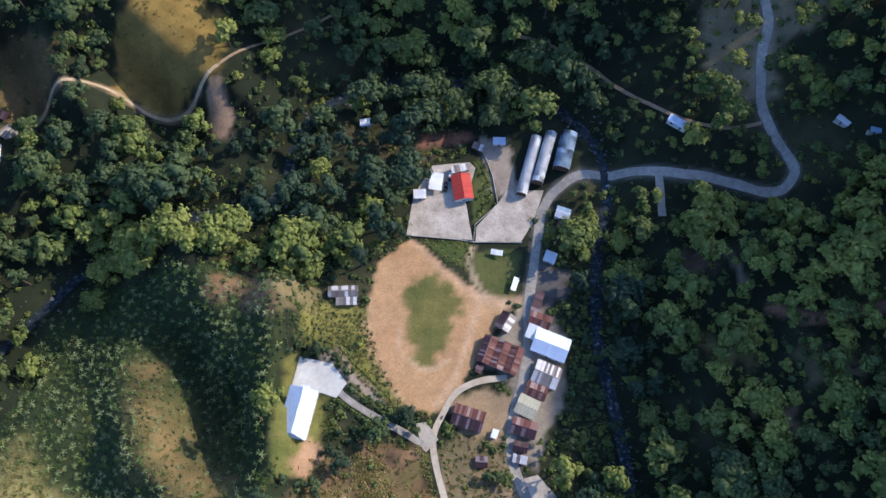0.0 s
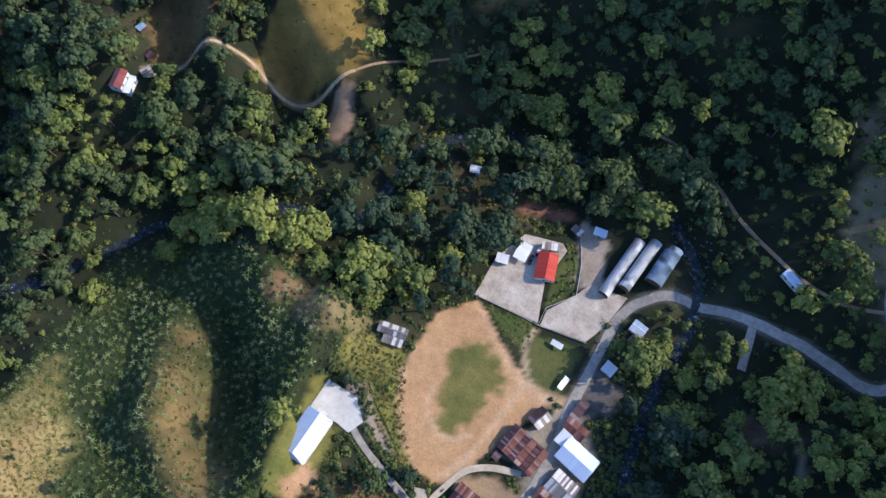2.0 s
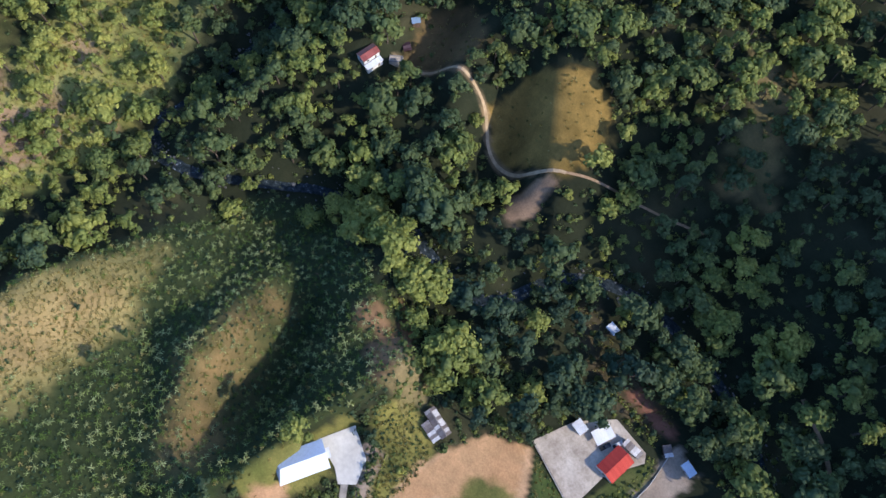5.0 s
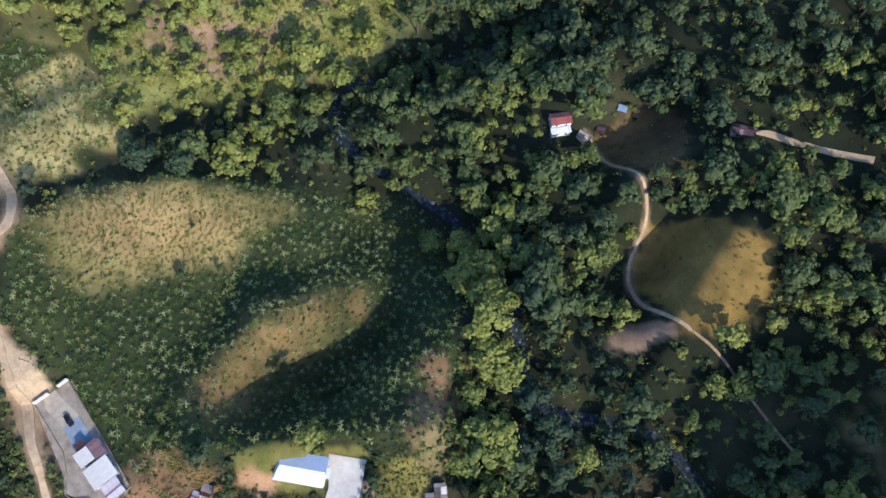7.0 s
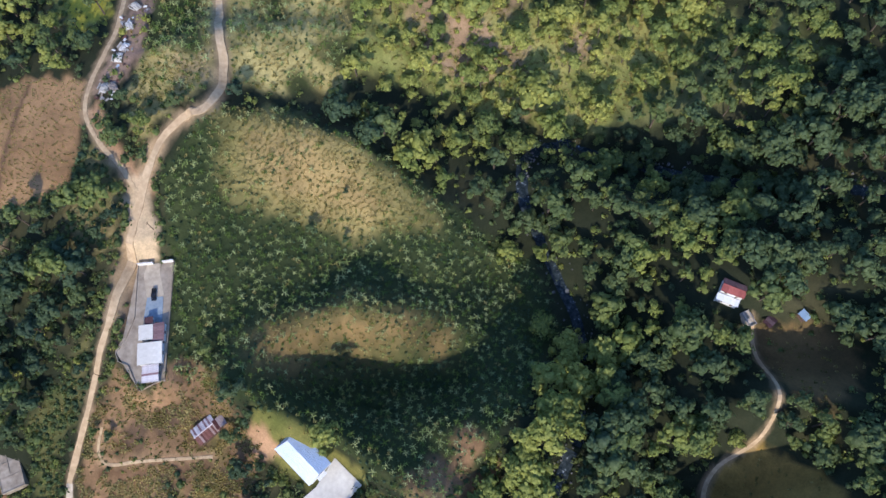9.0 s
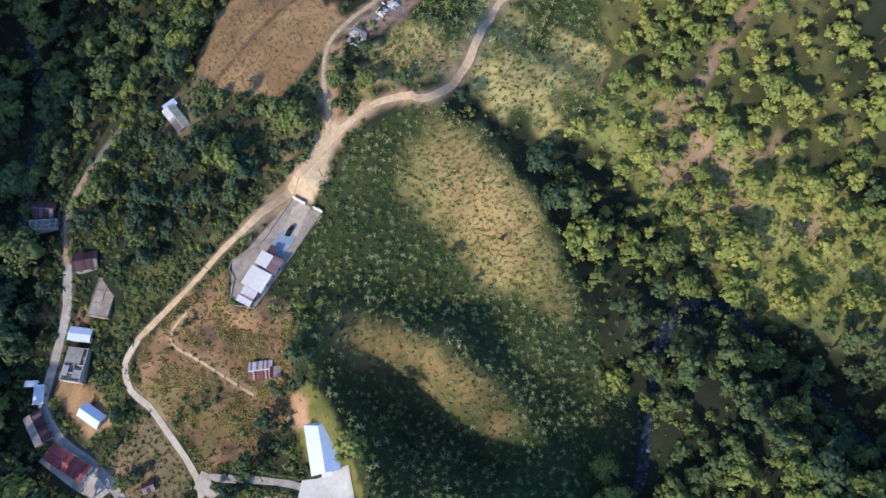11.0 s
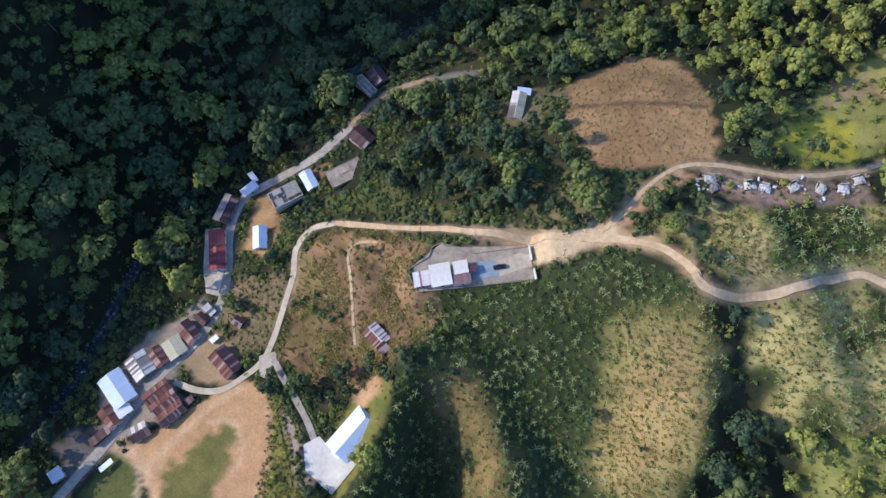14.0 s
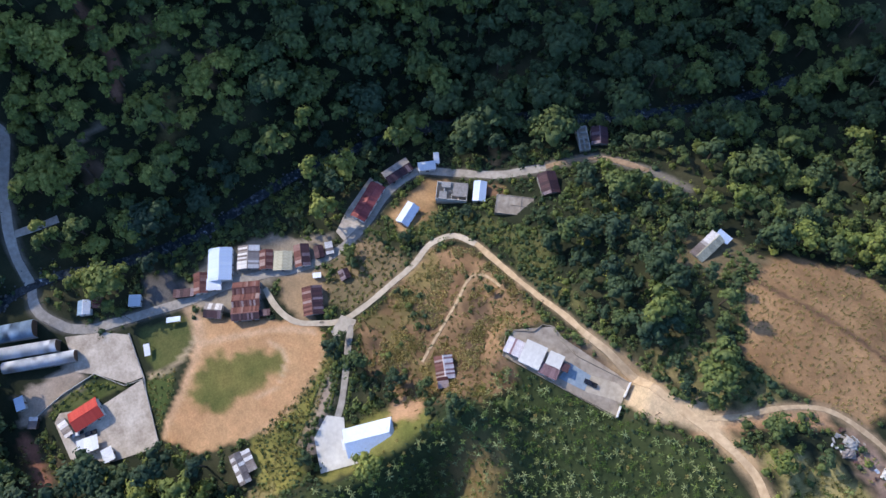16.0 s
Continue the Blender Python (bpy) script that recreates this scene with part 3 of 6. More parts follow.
zone([(-34, 49.3), (-29.4, 50.4), (-17.7, 39.6), (-20.7, 35.4), (-32.1, 45)], (0.20, 0.145, 0.105), (0.36, 0.27, 0.2), 1.5)
zone(SOUTH_CLEAR, (0.10, 0.085, 0.045), (0.26, 0.19, 0.11), 4.0)
zone(NORTH_SCRUB, (0.05, 0.05, 0.025), (0.14, 0.10, 0.06), 5.0, 0.7)
zone(EARTH_LANE, (0.32, 0.25, 0.19), (0.48, 0.39, 0.31), 2.5)
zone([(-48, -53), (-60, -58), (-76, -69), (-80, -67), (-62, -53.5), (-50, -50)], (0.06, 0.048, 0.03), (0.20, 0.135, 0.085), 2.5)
zone([(38, -70), (44, -69), (48, -75), (42, -78)], (0.26, 0.15, 0.07), (0.46, 0.27, 0.12), 3.0)
zone([(22, -66), (28, -60), (31, -64), (26, -69)], (0.18, 0.10, 0.06), (0.32, 0.19, 0.11), 2.5)
zone([(-5, 164.5), (10, 167), (21, 169.5), (19, 175), (-5, 170)], (0.2, 0.09, 0.06), (0.32, 0.15, 0.10), 3.0)
zone([(-52, 8), (-45, 10), (-43, 20), (-49, 22), (-53, 14)], (0.34, 0.20, 0.11), (0.5, 0.31, 0.18), 2.0)
zone([(-90, 98), (-76, 90), (-72, 76), (-64, 66), (-68, 90), (-80, 100)], (0.2, 0.12, 0.06), (0.38, 0.21, 0.11), 4.0, 0.8)
zone([(-62, 74), (-50, 78), (-46, 88), (-58, 92), (-72, 88)], (0.18, 0.15, 0.07), (0.32, 0.25, 0.12), 4.0, 0.8)
zone([(-118, -118), (-108, -92), (-100, -80), (-95, -74), (-108, -72), (-113, -90), (-124, -116)], (0.34, 0.2, 0.11), (0.5, 0.3, 0.17), 3.0)
zone([(-160, -78), (-168, -90), (-158, -100), (-148, -90)], (0.26, 0.2, 0.09), (0.42, 0.32, 0.17), 4.0)
zone([(118, 240), (175, 250), (185, 215), (160, 200), (158, 178), (138, 170), (128, 190)], (0.12, 0.105, 0.06), (0.34, 0.27, 0.17), 8.0)
zone([(105, 108), (122, 106), (124, 92), (108, 96)], (0.08, 0.06, 0.04), (0.18, 0.12, 0.09), 5.0)
zone([(134, 42), (146, 36), (142, 28), (132, 34)], (0.14, 0.10, 0.06), (0.36, 0.25, 0.15), 5.0)
zone([(116, 66), (130, 62), (134, 54), (122, 54)], (0.12, 0.10, 0.04), (0.28, 0.22, 0.1), 6.0)
zone([(150, 60), (172, 54), (168, 36), (150, 44)], (0.08, 0.08, 0.04), (0.2, 0.16, 0.09), 7.0)
zone([(-40, 262), (-80, 300), (-110, 300), (-60, 252)], (0.10, 0.10, 0.04), (0.30, 0.22, 0.10), 9.0, 0.8)
zone([(-150, -142), (-178, -150), (-198, -174), (-218, -192), (-230, -232), (-190, -240), (-172, -210), (-152, -172)], (0.16, 0.17, 0.045), (0.36, 0.33, 0.10), 8.0, 0.95)
zone([(-154, -166), (-178, -175), (-181, -155), (-159, -145), (-148, -149)], (0.30, 0.27, 0.03), (0.46, 0.40, 0.05), 6.0, 0.9)
zone([(-162, -199), (-181, -207), (-184, -198), (-166, -182)], (0.2, 0.14, 0.08), (0.38, 0.27, 0.16), 5.0, 0.8)



def worn(points, width, dark, light, amount=0.8):
    """A trodden or driven line on the open land."""
    line = smooth_line(points, 3.0)
    k = np.where((fx > line[:, 0].min() - 6) & (fx < line[:, 0].max() + 6) & (fy > line[:, 1].min() - 6) & (fy < line[:, 1].max() + 6))[0]
    w = (1 - ramp(seg_distance(fx[k], fy[k], line) + wob[k] * 0.25, width * 0.3, width * 0.9))[:, None] * amount
    land[k] = land[k] * (1 - w) + w * (np.array(dark) * (1 - n2[k]) + np.array(light) * n2[k])


worn([(22, 87), (34, 84.5), (45, 86.5)], 5.0, (0.42, 0.28, 0.17), (0.54, 0.37, 0.23), 0.9)
worn(FIELD_PATH, 3.6, (0.24, 0.15, 0.085), (0.40, 0.27, 0.15), 0.85)
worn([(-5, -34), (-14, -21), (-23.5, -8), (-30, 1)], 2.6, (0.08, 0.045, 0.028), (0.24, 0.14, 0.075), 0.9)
worn([(-4, -10.5), (-12, -12.5), (-18, -14.5)], 1.2, (0.26, 0.19, 0.10), (0.40, 0.29, 0.16), 0.7)
worn([(142, 76), (156, 70), (172, 72), (190, 75), (215, 82)], 4.0, (0.24, 0.12, 0.08), (0.42, 0.22, 0.15), 0.9)
worn([(117, 118), (124, 110), (131, 98), (133, 88)], 2.0, (0.2, 0.16, 0.12), (0.34, 0.28, 0.22), 0.7)
worn([(-9, 113), (8, 97), (22, 87), (35, 84)], 3.0, (0.46, 0.29, 0.17), (0.6, 0.40, 0.25))
worn([(19, 112), (17, 104), (20, 95), (25, 88)], 2.2, (0.40, 0.30, 0.19), (0.52, 0.40, 0.27))
worn([(22, 86), (17, 70), (10, 50), (2, 38)], 2.4, (0.50, 0.34, 0.21), (0.6, 0.42, 0.28), 0.6)
worn([(-27, 84), (-27, 64), (-17, 45), (-8, 36)], 1.8, (0.48, 0.30, 0.17), (0.58, 0.38, 0.22), 0.7)
worn([(-14, 70), (-13, 60), (-2, 53), (8, 58)], 1.6, (0.52, 0.36, 0.23), (0.6, 0.43, 0.29), 0.6)
worn([(-318, -78), (-310, -70), (-281, -53), (-262, -40), (-241, -28), (-242, -8)], 5.0, (0.26, 0.17, 0.11), (0.44, 0.31, 0.20), 0.85)
worn([(-66, -128), (-92, -142), (-118, -152)], 1.6, (0.10, 0.06, 0.04), (0.14, 0.08, 0.05), 0.9)
worn([(-45, 56), (-37, 52), (-30, 44), (-22, 40)], 4.0, (0.26, 0.2, 0.16), (0.38, 0.31, 0.26), 0.85)
for line, wide in ((LANE[14:], 4.6), (RIDGE_TRACK, 3.6), (NORTH_TRACK[:7], 2.2), (LANE[6:17], 2.8)):
    worn(line, wide, (0.26, 0.18, 0.11), (0.44, 0.32, 0.20), 0.8)
worn(MAIN_ROAD, 4.4, (0.20, 0.17, 0.14), (0.32, 0.28, 0.24), 0.7)
worn([(-72, -66), (-86, -70), (-100, -78), (-112, -81), (-122, -84)], 6.0, (0.40, 0.26, 0.14), (0.56, 0.39, 0.22), 0.7)
zone(SAND, (0.40, 0.28, 0.17), (0.58, 0.44, 0.28), 2.5)
nx, ny = len(GX), len(GY)
ii = (np.arange(ny - 1)[:, None] * nx + np.arange(nx - 1)[None]).ravel()
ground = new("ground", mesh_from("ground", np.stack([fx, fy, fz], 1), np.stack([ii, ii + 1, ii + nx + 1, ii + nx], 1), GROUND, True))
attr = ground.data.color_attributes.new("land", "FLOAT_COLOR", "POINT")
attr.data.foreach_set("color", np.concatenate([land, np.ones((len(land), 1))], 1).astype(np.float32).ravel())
tagged(ground, "hilly valley ground of soil, dry grass and undergrowth", "ground", kind="structure")


# ---------------------------------------------------------------- roads, slabs, rivers
def strip(name, points, width, mat, label, category="road", lift=0.22, depth=0.5, uneven=0.25):
    c = smooth_line(points, 2.0)
    d = np.gradient(c, axis=0)
    d /= np.linalg.norm(d, axis=1)[:, None]
    side = np.stack([-d[:, 1], d[:, 0]], 1)
    rows = []
    for o, drop in ((-0.5, depth), (-0.5, 0.0), (-0.22, -0.05), (0.22, -0.05), (0.5, 0.0), (0.5, depth)):
        w = width * (1 + uneven * (value_noise(np.arange(len(c)) * 2.0, np.full(len(c), 40.0 * o), 6.0, 2) - 0.5))
        p = c + side * (o * w)[:, None]
        z = height(p[:, 0], p[:, 1])
        rows.append(np.concatenate([p, (np.maximum(z, 0.5 * z + 0.5 * height(c[:, 0], c[:, 1])) + lift - drop)[:, None]], 1))
    v = np.stack(rows, 1).reshape(-1, 3)
    k = len(rows)
    a = (np.arange(len(c) - 1)[:, None] * k + np.arange(k - 1)[None]).ravel()
    ob = new(name, mesh_from(name, v, np.stack([a, a + k, a + k + 1, a + 1], 1), mat))
    return tagged(ob, label, category, kind="structure")


strip("dirt_road", MAIN_ROAD[1:5], 2.8, EARTH, "brown dirt end of the village road", uneven=0.6)
strip("road", MAIN_ROAD[4:], 4.4, ROAD, "narrow worn grey concrete village road")
strip("lane", LANE[:11], 2.7, LANE_MAT, "pale concrete lane winding up the hillside")
strip("dirt_road", LANE[10:18], 2.5, PALE_DIRT, "pale dirt lane along the wooded bank", lift=0.2, uneven=0.6)
strip("dirt_road", LANE[17:], 3.0, PALE_DIRT, "sandy dirt road along the plantation", lift=0.12, uneven=0.6)
strip("dirt_road", RIDGE_TRACK, 1.9, DIRT, "rutted orange dirt track along the ridge", lift=0.12, uneven=0.5)
strip("driveway", DRIVE, 2.9, ROAD, "shaded concrete driveway up to the hall")
strip("road", BRIDGE_ROAD, 3.6, ROAD, "short concrete side road between trees")
strip("road", SPUR_ROAD, 1.6, EARTH, "narrow hillside dirt road in the shade")
strip("footpath", NORTH_TRACK[7:], 1.1, EARTH, "faint overgrown track into the woods", "path")
strip("dirt_road", NORTH_TRACK[:8], 1.5, DIRT, "narrow dirt track round the grassy knoll")
strip("footpath", FIELD_PATH, 1.2, DIRT, "trodden dirt path beside a low bank", "path")
strip("dirt_road", FAR_TRACK, 3.0, DIRT, "narrow pale track in the far woods")


def slab(name, poly, mat, label, top=0.3, category="yard"):
    z = ground_at(*np.mean(poly, 0))
    bm = bmesh.new()
    f = bm.faces.new([bm.verts.new((x, y, z - 1.0)) for x, y in poly])
    up = bmesh.ops.extrude_face_region(bm, geom=[f])["geom"]
    for g in up:
        if isinstance(g, bmesh.types.BMVert):
            g.co.z = z + top
    bmesh.ops.recalc_face_normals(bm, faces=bm.faces[:])
    ob = part(name, bm, mat, None)
    return tagged(ob, label, category, kind="structure")


slab("pavement", YARD_WEST, SLAB, "large stained concrete yard beside the red-roofed house")
slab("pavement", YARD_EAST, SLAB, "pale concrete yard in front of the long sheds", 0.36)
slab("pavement", FORECOURT, BRIGHT_SLAB, "bright concrete forecourt of the white hall")
slab("pavement", COMPOUND, DUSTY_SLAB, "walled concrete yard around the hillside house")
slab("pavement", TERRACE, SLAB, "grey concrete terrace beside the road", 0.5)
slab("pavement", APRON, LANE_MAT, "pale concrete junction apron", 0.45)
# the house's shadow on the yard, painted as a blue-grey slab
slab("pavement", [(-62.5, -49.5), (-70.5, -54.2), (-74.3, -49.0), (-65.6, -42.6)], SHADED_CONCRETE, "grey-blue swept concrete patch before the house, shade and sky painted in", 0.42)

slab("pavement", [(-70.4, -54.4), (-77.2, -61.6), (-81.6, -63.2), (-84.6, -59.2), (-81.0, -56.0), (-74.6, -48.8)], LANE_MAT, "pale swept drive from the compound gate", 0.36)


def river(name, line, width, label):
    c = smooth_line(line, 5.0)
    d = np.gradient(c, axis=0)
    d /= np.linalg.norm(d, axis=1)[:, None]
    s = np.stack([-d[:, 1], d[:, 0]], 1) * width / 2
    z = height(c[:, 0], c[:, 1]) + 0.5
    v = np.stack([np.c_[c - s, z], np.c_[c + s, z]], 1).reshape(-1, 3)
    a = np.arange(len(c) - 1) * 2
    ob = new(name, mesh_from(name, v, np.stack([a, a + 1, a + 3, a + 2], 1)[:, ::-1], WATER, True))
    tagged(ob, label, "river", kind="structure")
    rng = np.random.RandomState(len(c))
    verts, faces = [], []
    ico = bmesh.new()
    bmesh.ops.create_icosphere(ico, subdivisions=1, radius=1.0)
    iv, jf = np.array([q.co for q in ico.verts]), np.array([[q.index for q in f.verts] for f in ico.faces])
    ico.free()
    for n in range(len(c) * 5):
        i, o = rng.randint(len(c)), rng.uniform(-0.75, 0.75)
        p = c[i] + s[i] * 2 * o + rng.normal(0, 1.5, 2)
        r = rng.uniform(0.25, 0.65) * (1.6 if rng.rand() < 0.12 else 1)
        w = iv * (1 + rng.uniform(-0.25, 0.25, (len(iv), 1))) * r * np.array([1.2, 1.0, 0.6])
        faces.append(jf + len(iv) * n)
        verts.append(w + [p[0], p[1], height(p[:1], p[1:])[0] + 0.35])
    rocks = new("river_rocks", mesh_from("river_rocks", np.concatenate(verts), np.concatenate(faces), ROCK))
    tagged(rocks, "grey boulders scattered along the stream bed", "rocks", kind="stuff")


river("water", WEST_RIVER, 8.0, "dark shallow mountain stream under trees")
river("water", EAST_RIVER, 6.5, "dark shaded stream in the narrow valley")


# ---------------------------------------------------------------- buildings
FOOTPRINTS = []


def window_part(parent, m, w, h):
    win = part("window", box_bm((-w / 2 - 0.08, -0.05, -0.08), (w / 2 + 0.08, 0.05, h + 0.08), m), WOOD, parent)
    part("pane", box_bm((-w / 2, -0.07, 0), (w / 2, 0.07, h), m), GLASS, win)


def sheet_row(parent, mat, run, length, m, name="roof_sheet", width=1.5, seed=0):
    """Roofing sheets side by side on one slope; m carries the slope's frame: x along the eave, y up the slope."""
    n = max(2, round(length / width))
    w = length / n
    me = bpy.data.meshes.new(name)
    bm = bmesh.new()
    box(bm, (0, 0, 0), (w * 1.015, run, 0.05))
    bm.to_mesh(me)
    bm.free()
    me.materials.append(mat)
    rng = random.Random(seed)
    for i in range(n):
        s = new(name, me)
        s.parent = parent
        s.matrix_basis = m @ pose(-length / 2 + i * w, rng.uniform(-0.06, 0.06), 0.012 * (i % 2) + rng.uniform(0, 0.012))


def gable_house(name, x, y, angle, length, width, roof, label, wall_mat=PLASTER, eave=2.9, rise=None, category="house", group="", other=None, over=0.35, mono=False, sheet_w=1.5, open_sides=False, base=None):
    """A house: walls on a plinth, door and windows, a roof of sheets on two slopes (or one), ridge cap and gables."""
    z = ground_at(x, y) if base is None else base
    FOOTPRINTS.append((x, y, math.hypot(length, width) / 2))
    h = thing(name, x, y, z, angle, label, category, group)
    rise = rise if rise is not None else width * (0.12 if mono else 0.2)
    L, W = length / 2 - over, width / 2 - over
    bm = bmesh.new()
    if open_sides:
        bm.free()
        for sx in (-1, 1):
            for sy in (-1, 1):
                part("post", box_bm((sx * L - 0.09, sy * W - 0.09, -1.0), (sx * L + 0.09, sy * W + 0.09, eave)), WOOD, h)
        if length > 6:
            for sy in (-1, 1):
                part("post", box_bm((-0.09, sy * W - 0.09, -1.0), (0.09, sy * W + 0.09, eave)), WOOD, h)
    else:
        prof = [(-W, -1.5), (W, -1.5), (W, eave + (rise if mono else 0)), (-W, eave)] if mono else [(-W, -1.5), (W, -1.5), (W, eave), (0, eave + rise * W / (width / 2)), (-W, eave)]
        a = [bm.verts.new((-L, py, pz)) for py, pz in prof]
        b = [bm.verts.new((L, py, pz)) for py, pz in prof]
        bm.faces.new(a)
        bm.faces.new(b)
        for i in range(len(prof)):
            bm.faces.new((a[i], a[(i + 1) % len(prof)], b[(i + 1) % len(prof)], b[i]))
        bmesh.ops.recalc_face_normals(bm, faces=bm.faces[:])
        part("wall", bm, wall_mat, h)
        rng = random.Random(int(x * 13 + y * 7))
        for sy in (-1, 1):
            n = max(1, int(length / 4.5))
            for i in range(n):
                px = -L + (i + 0.5) * 2 * L / n
                if i == n // 2 and sy < 0:
                    part("door", box_bm((px - 0.45, sy * W - 0.05, 0.0), (px + 0.45, sy * W + 0.05, 2.05)), WOOD, h)
                else:
                    window_part(h, pose(px, sy * W, 1.0), 1.1, 1.0)
        for sx in (-1, 1):
            window_part(h, pose(sx * L, 0, 1.0, 0, 0, 90), 1.0, 1.0)
    if mono:
        run = math.hypot(width, rise)
        sheet_row(h, roof, run, length, pose(0, -width / 2, eave + 0.04, math.degrees(math.atan2(rise, width))), width=sheet_w, seed=int(x))
    else:
        run, tip = math.hypot(width / 2, rise), math.degrees(math.atan2(rise, width / 2))
        sheet_row(h, roof, run, length, pose(0, -width / 2, eave + 0.04, tip), width=sheet_w, seed=int(x))
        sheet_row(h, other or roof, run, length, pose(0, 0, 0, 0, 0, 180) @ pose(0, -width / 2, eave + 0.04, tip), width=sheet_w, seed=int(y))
        cap = bmesh.new()
        for s in (-1, 1):
            box(cap, (-length / 2 - 0.05, 0, -0.02), (length / 2 + 0.05, 0.3, 0.03), Matrix.Translation((0, 0, eave + rise + 0.09)) @ pose(0, 0, 0, 0, 0, 0 if s > 0 else 180) @ pose(0, 0, 0, -tip))
        part("ridge_cap", cap, roof, h)
    return h


def tunnel_shed(x, y, angle, length, width, mat, label, high=4.6):
    z = ground_at(x, y)
    FOOTPRINTS.append((x, y, width * 0.7))
    for o in (-0.3, 0.3):
        FOOTPRINTS.append((x + math.cos(radians(angle)) * o * length, y + math.sin(radians(angle)) * o * length, width * 0.9))
    h = thing("tunnel_shed", x, y, z, angle, label, "shed", "long sheds beside the yard")
    wall = bmesh.new()
    for s in (-1, 1):
        box(wall, (-length / 2 + 0.2, s * width / 2 - 0.1 - 0.08 * s, -1.5), (length / 2 - 0.2, s * width / 2 + 0.1 - 0.08 * s, high * 0.42))
    part("side_wall", wall, BLOCK, h)
    n, bays = 14, max(4, round(length / 2.6))
    me = bpy.data.meshes.new("cover_panel")
    bm = bmesh.new()
    rows = []
    for i in range(n + 1):
        a = math.pi * i / n
        rows.append([bm.verts.new((px, -math.cos(a) * (width / 2 + 0.15), high * 0.42 + math.sin(a) * high * 0.58)) for px in (0.0, length / bays * 1.01)])
    for p, q in zip(rows, rows[1:]):
        bm.faces.new((p[0], p[1], q[1], q[0]))
    bmesh.ops.solidify(bm, geom=bm.faces[:], thickness=0.05)
    bm.to_mesh(me)
    bm.free()
    me.materials.append(mat)
    for i in range(bays):
        c = new("cover_panel", me)
        c.parent = h
        c.matrix_basis = pose(-length / 2 + i * length / bays, 0, 0.012 * (i % 2))
    for s in (-1, 1):
        end = bmesh.new()
        ring = [end.verts.new((s * (length / 2 - 0.4), -math.cos(math.pi * i / n) * width / 2, high * 0.42 + math.sin(math.pi * i / n) * high * 0.54)) for i in range(n + 1)]
        end.faces.new(ring + [end.verts.new((s * (length / 2 - 0.4), width / 2, -1.0)), end.verts.new((s * (length / 2 - 0.4), -width / 2, -1.0))])
        bmesh.ops.recalc_face_normals(end, faces=end.faces[:])
        part("end_wall", end, WOOD, h)
    return h


# the white hall with its hipped south end
def hall():
    x, y, z = -52.4, 32.9, ground_at(-52.4, 32.9) + 0.2
    L, W, eave, rise = 19.6, 11.4, 4.2, 2.0
    FOOTPRINTS.append((x, y - 5, 7.5)), FOOTPRINTS.append((x, y + 5, 7.5))
    h = thing("hall", x, y, z, 78, "white gabled hall with a pale metal roof on a lawn", "hall")
    part("wall", box_bm((-L / 2 + 0.5, -W / 2 + 0.5, -1.5), (L / 2 - 0.5, W / 2 - 0.5, eave)), WHITE_WALL, h)
    hip = 1.8
    v = [(-L / 2, -W / 2, eave), (L / 2, -W / 2, eave), (L / 2, W / 2, eave), (-L / 2, W / 2, eave), (-L / 2 + hip, 0, eave + rise), (L / 2, 0, eave + rise)]
    for name, f in (("roof_slope", (0, 1, 5, 4)), ("roof_slope", (2, 3, 4, 5)), ("roof_hip", (3, 0, 4))):
        bm = bmesh.new()
        bm.faces.new([bm.verts.new(v[i]) for i in f])
        bmesh.ops.recalc_face_normals(bm, faces=bm.faces[:])
        if bm.faces[:][0].normal.z < 0:
            bmesh.ops.reverse_faces(bm, faces=bm.faces[:])
        bmesh.ops.solidify(bm, geom=bm.faces[:], thickness=-0.1)
        part(name, bm, ZINC, h)
    for i in range(4):
        for s in (-1, 1):
            window_part(h, pose(-L / 2 + 3 + i * 4.5, s * (W / 2 - 0.5), 1.2), 1.4, 1.5)
    part("gable", box_bm((L / 2 - 0.6, -W / 2 + 0.5, eave - 0.01), (L / 2 - 0.5, W / 2 - 0.5, eave + 0.6)), WHITE_WALL, h)
    part("door", box_bm((L / 2 - 0.52, -1.0, 0), (L / 2 - 0.42, 1.0, 2.4)), WOOD, h)
    part("canopy", box_bm((L / 2 - 0.3, -2.0, 2.9), (L / 2 + 1.4, 2.0, 3.0), None, 0.03), WHITE_SHEET, h)


hall()
G = gable_house
street = "houses along the village road"
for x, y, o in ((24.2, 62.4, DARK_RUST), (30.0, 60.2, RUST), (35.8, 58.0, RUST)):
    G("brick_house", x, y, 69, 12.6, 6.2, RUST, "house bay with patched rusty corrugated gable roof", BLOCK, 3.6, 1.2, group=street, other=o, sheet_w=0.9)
G("lean_to", 21.6, 56.4, 68, 9.0, 3.2, DARK_RUST, "low lean-to with brown sheet roof", WOOD, 2.4, mono=True, category="shed")
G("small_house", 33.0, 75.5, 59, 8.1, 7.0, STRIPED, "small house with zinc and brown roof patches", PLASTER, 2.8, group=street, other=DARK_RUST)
G("small_house", 48.5, 76.6, -19, 10.0, 6.5, RUST, "brown-roofed house with a white end wall", WHITE_WALL, 2.9, group=street)
G("shed", 48.0, 85.4, 70, 9.5, 4.2, DARK_RUST, "small brown tin shed by the road", WOOD, 2.3, mono=True, category="shed")
G("white_house", 52.8, 65.2, -22, 16.0, 11.2, ZINC, "large house with pale blue-white metal gable roof", WHITE_WALL, 3.6, 1.5, group=street)
G("shed", 45.0, 71.2, -22, 5.4, 6.6, WHITE_SHEET, "white-roofed lean-to at the end of the house", WHITE_WALL, 2.7, mono=True, category="shed")
G("zinc_house", 50.3, 52.2, -23, 11.5, 10.3, STRIPED, "house with striped light and dark zinc roof", BLOCK, 3.0, 1.3, group=street, sheet_w=0.95)
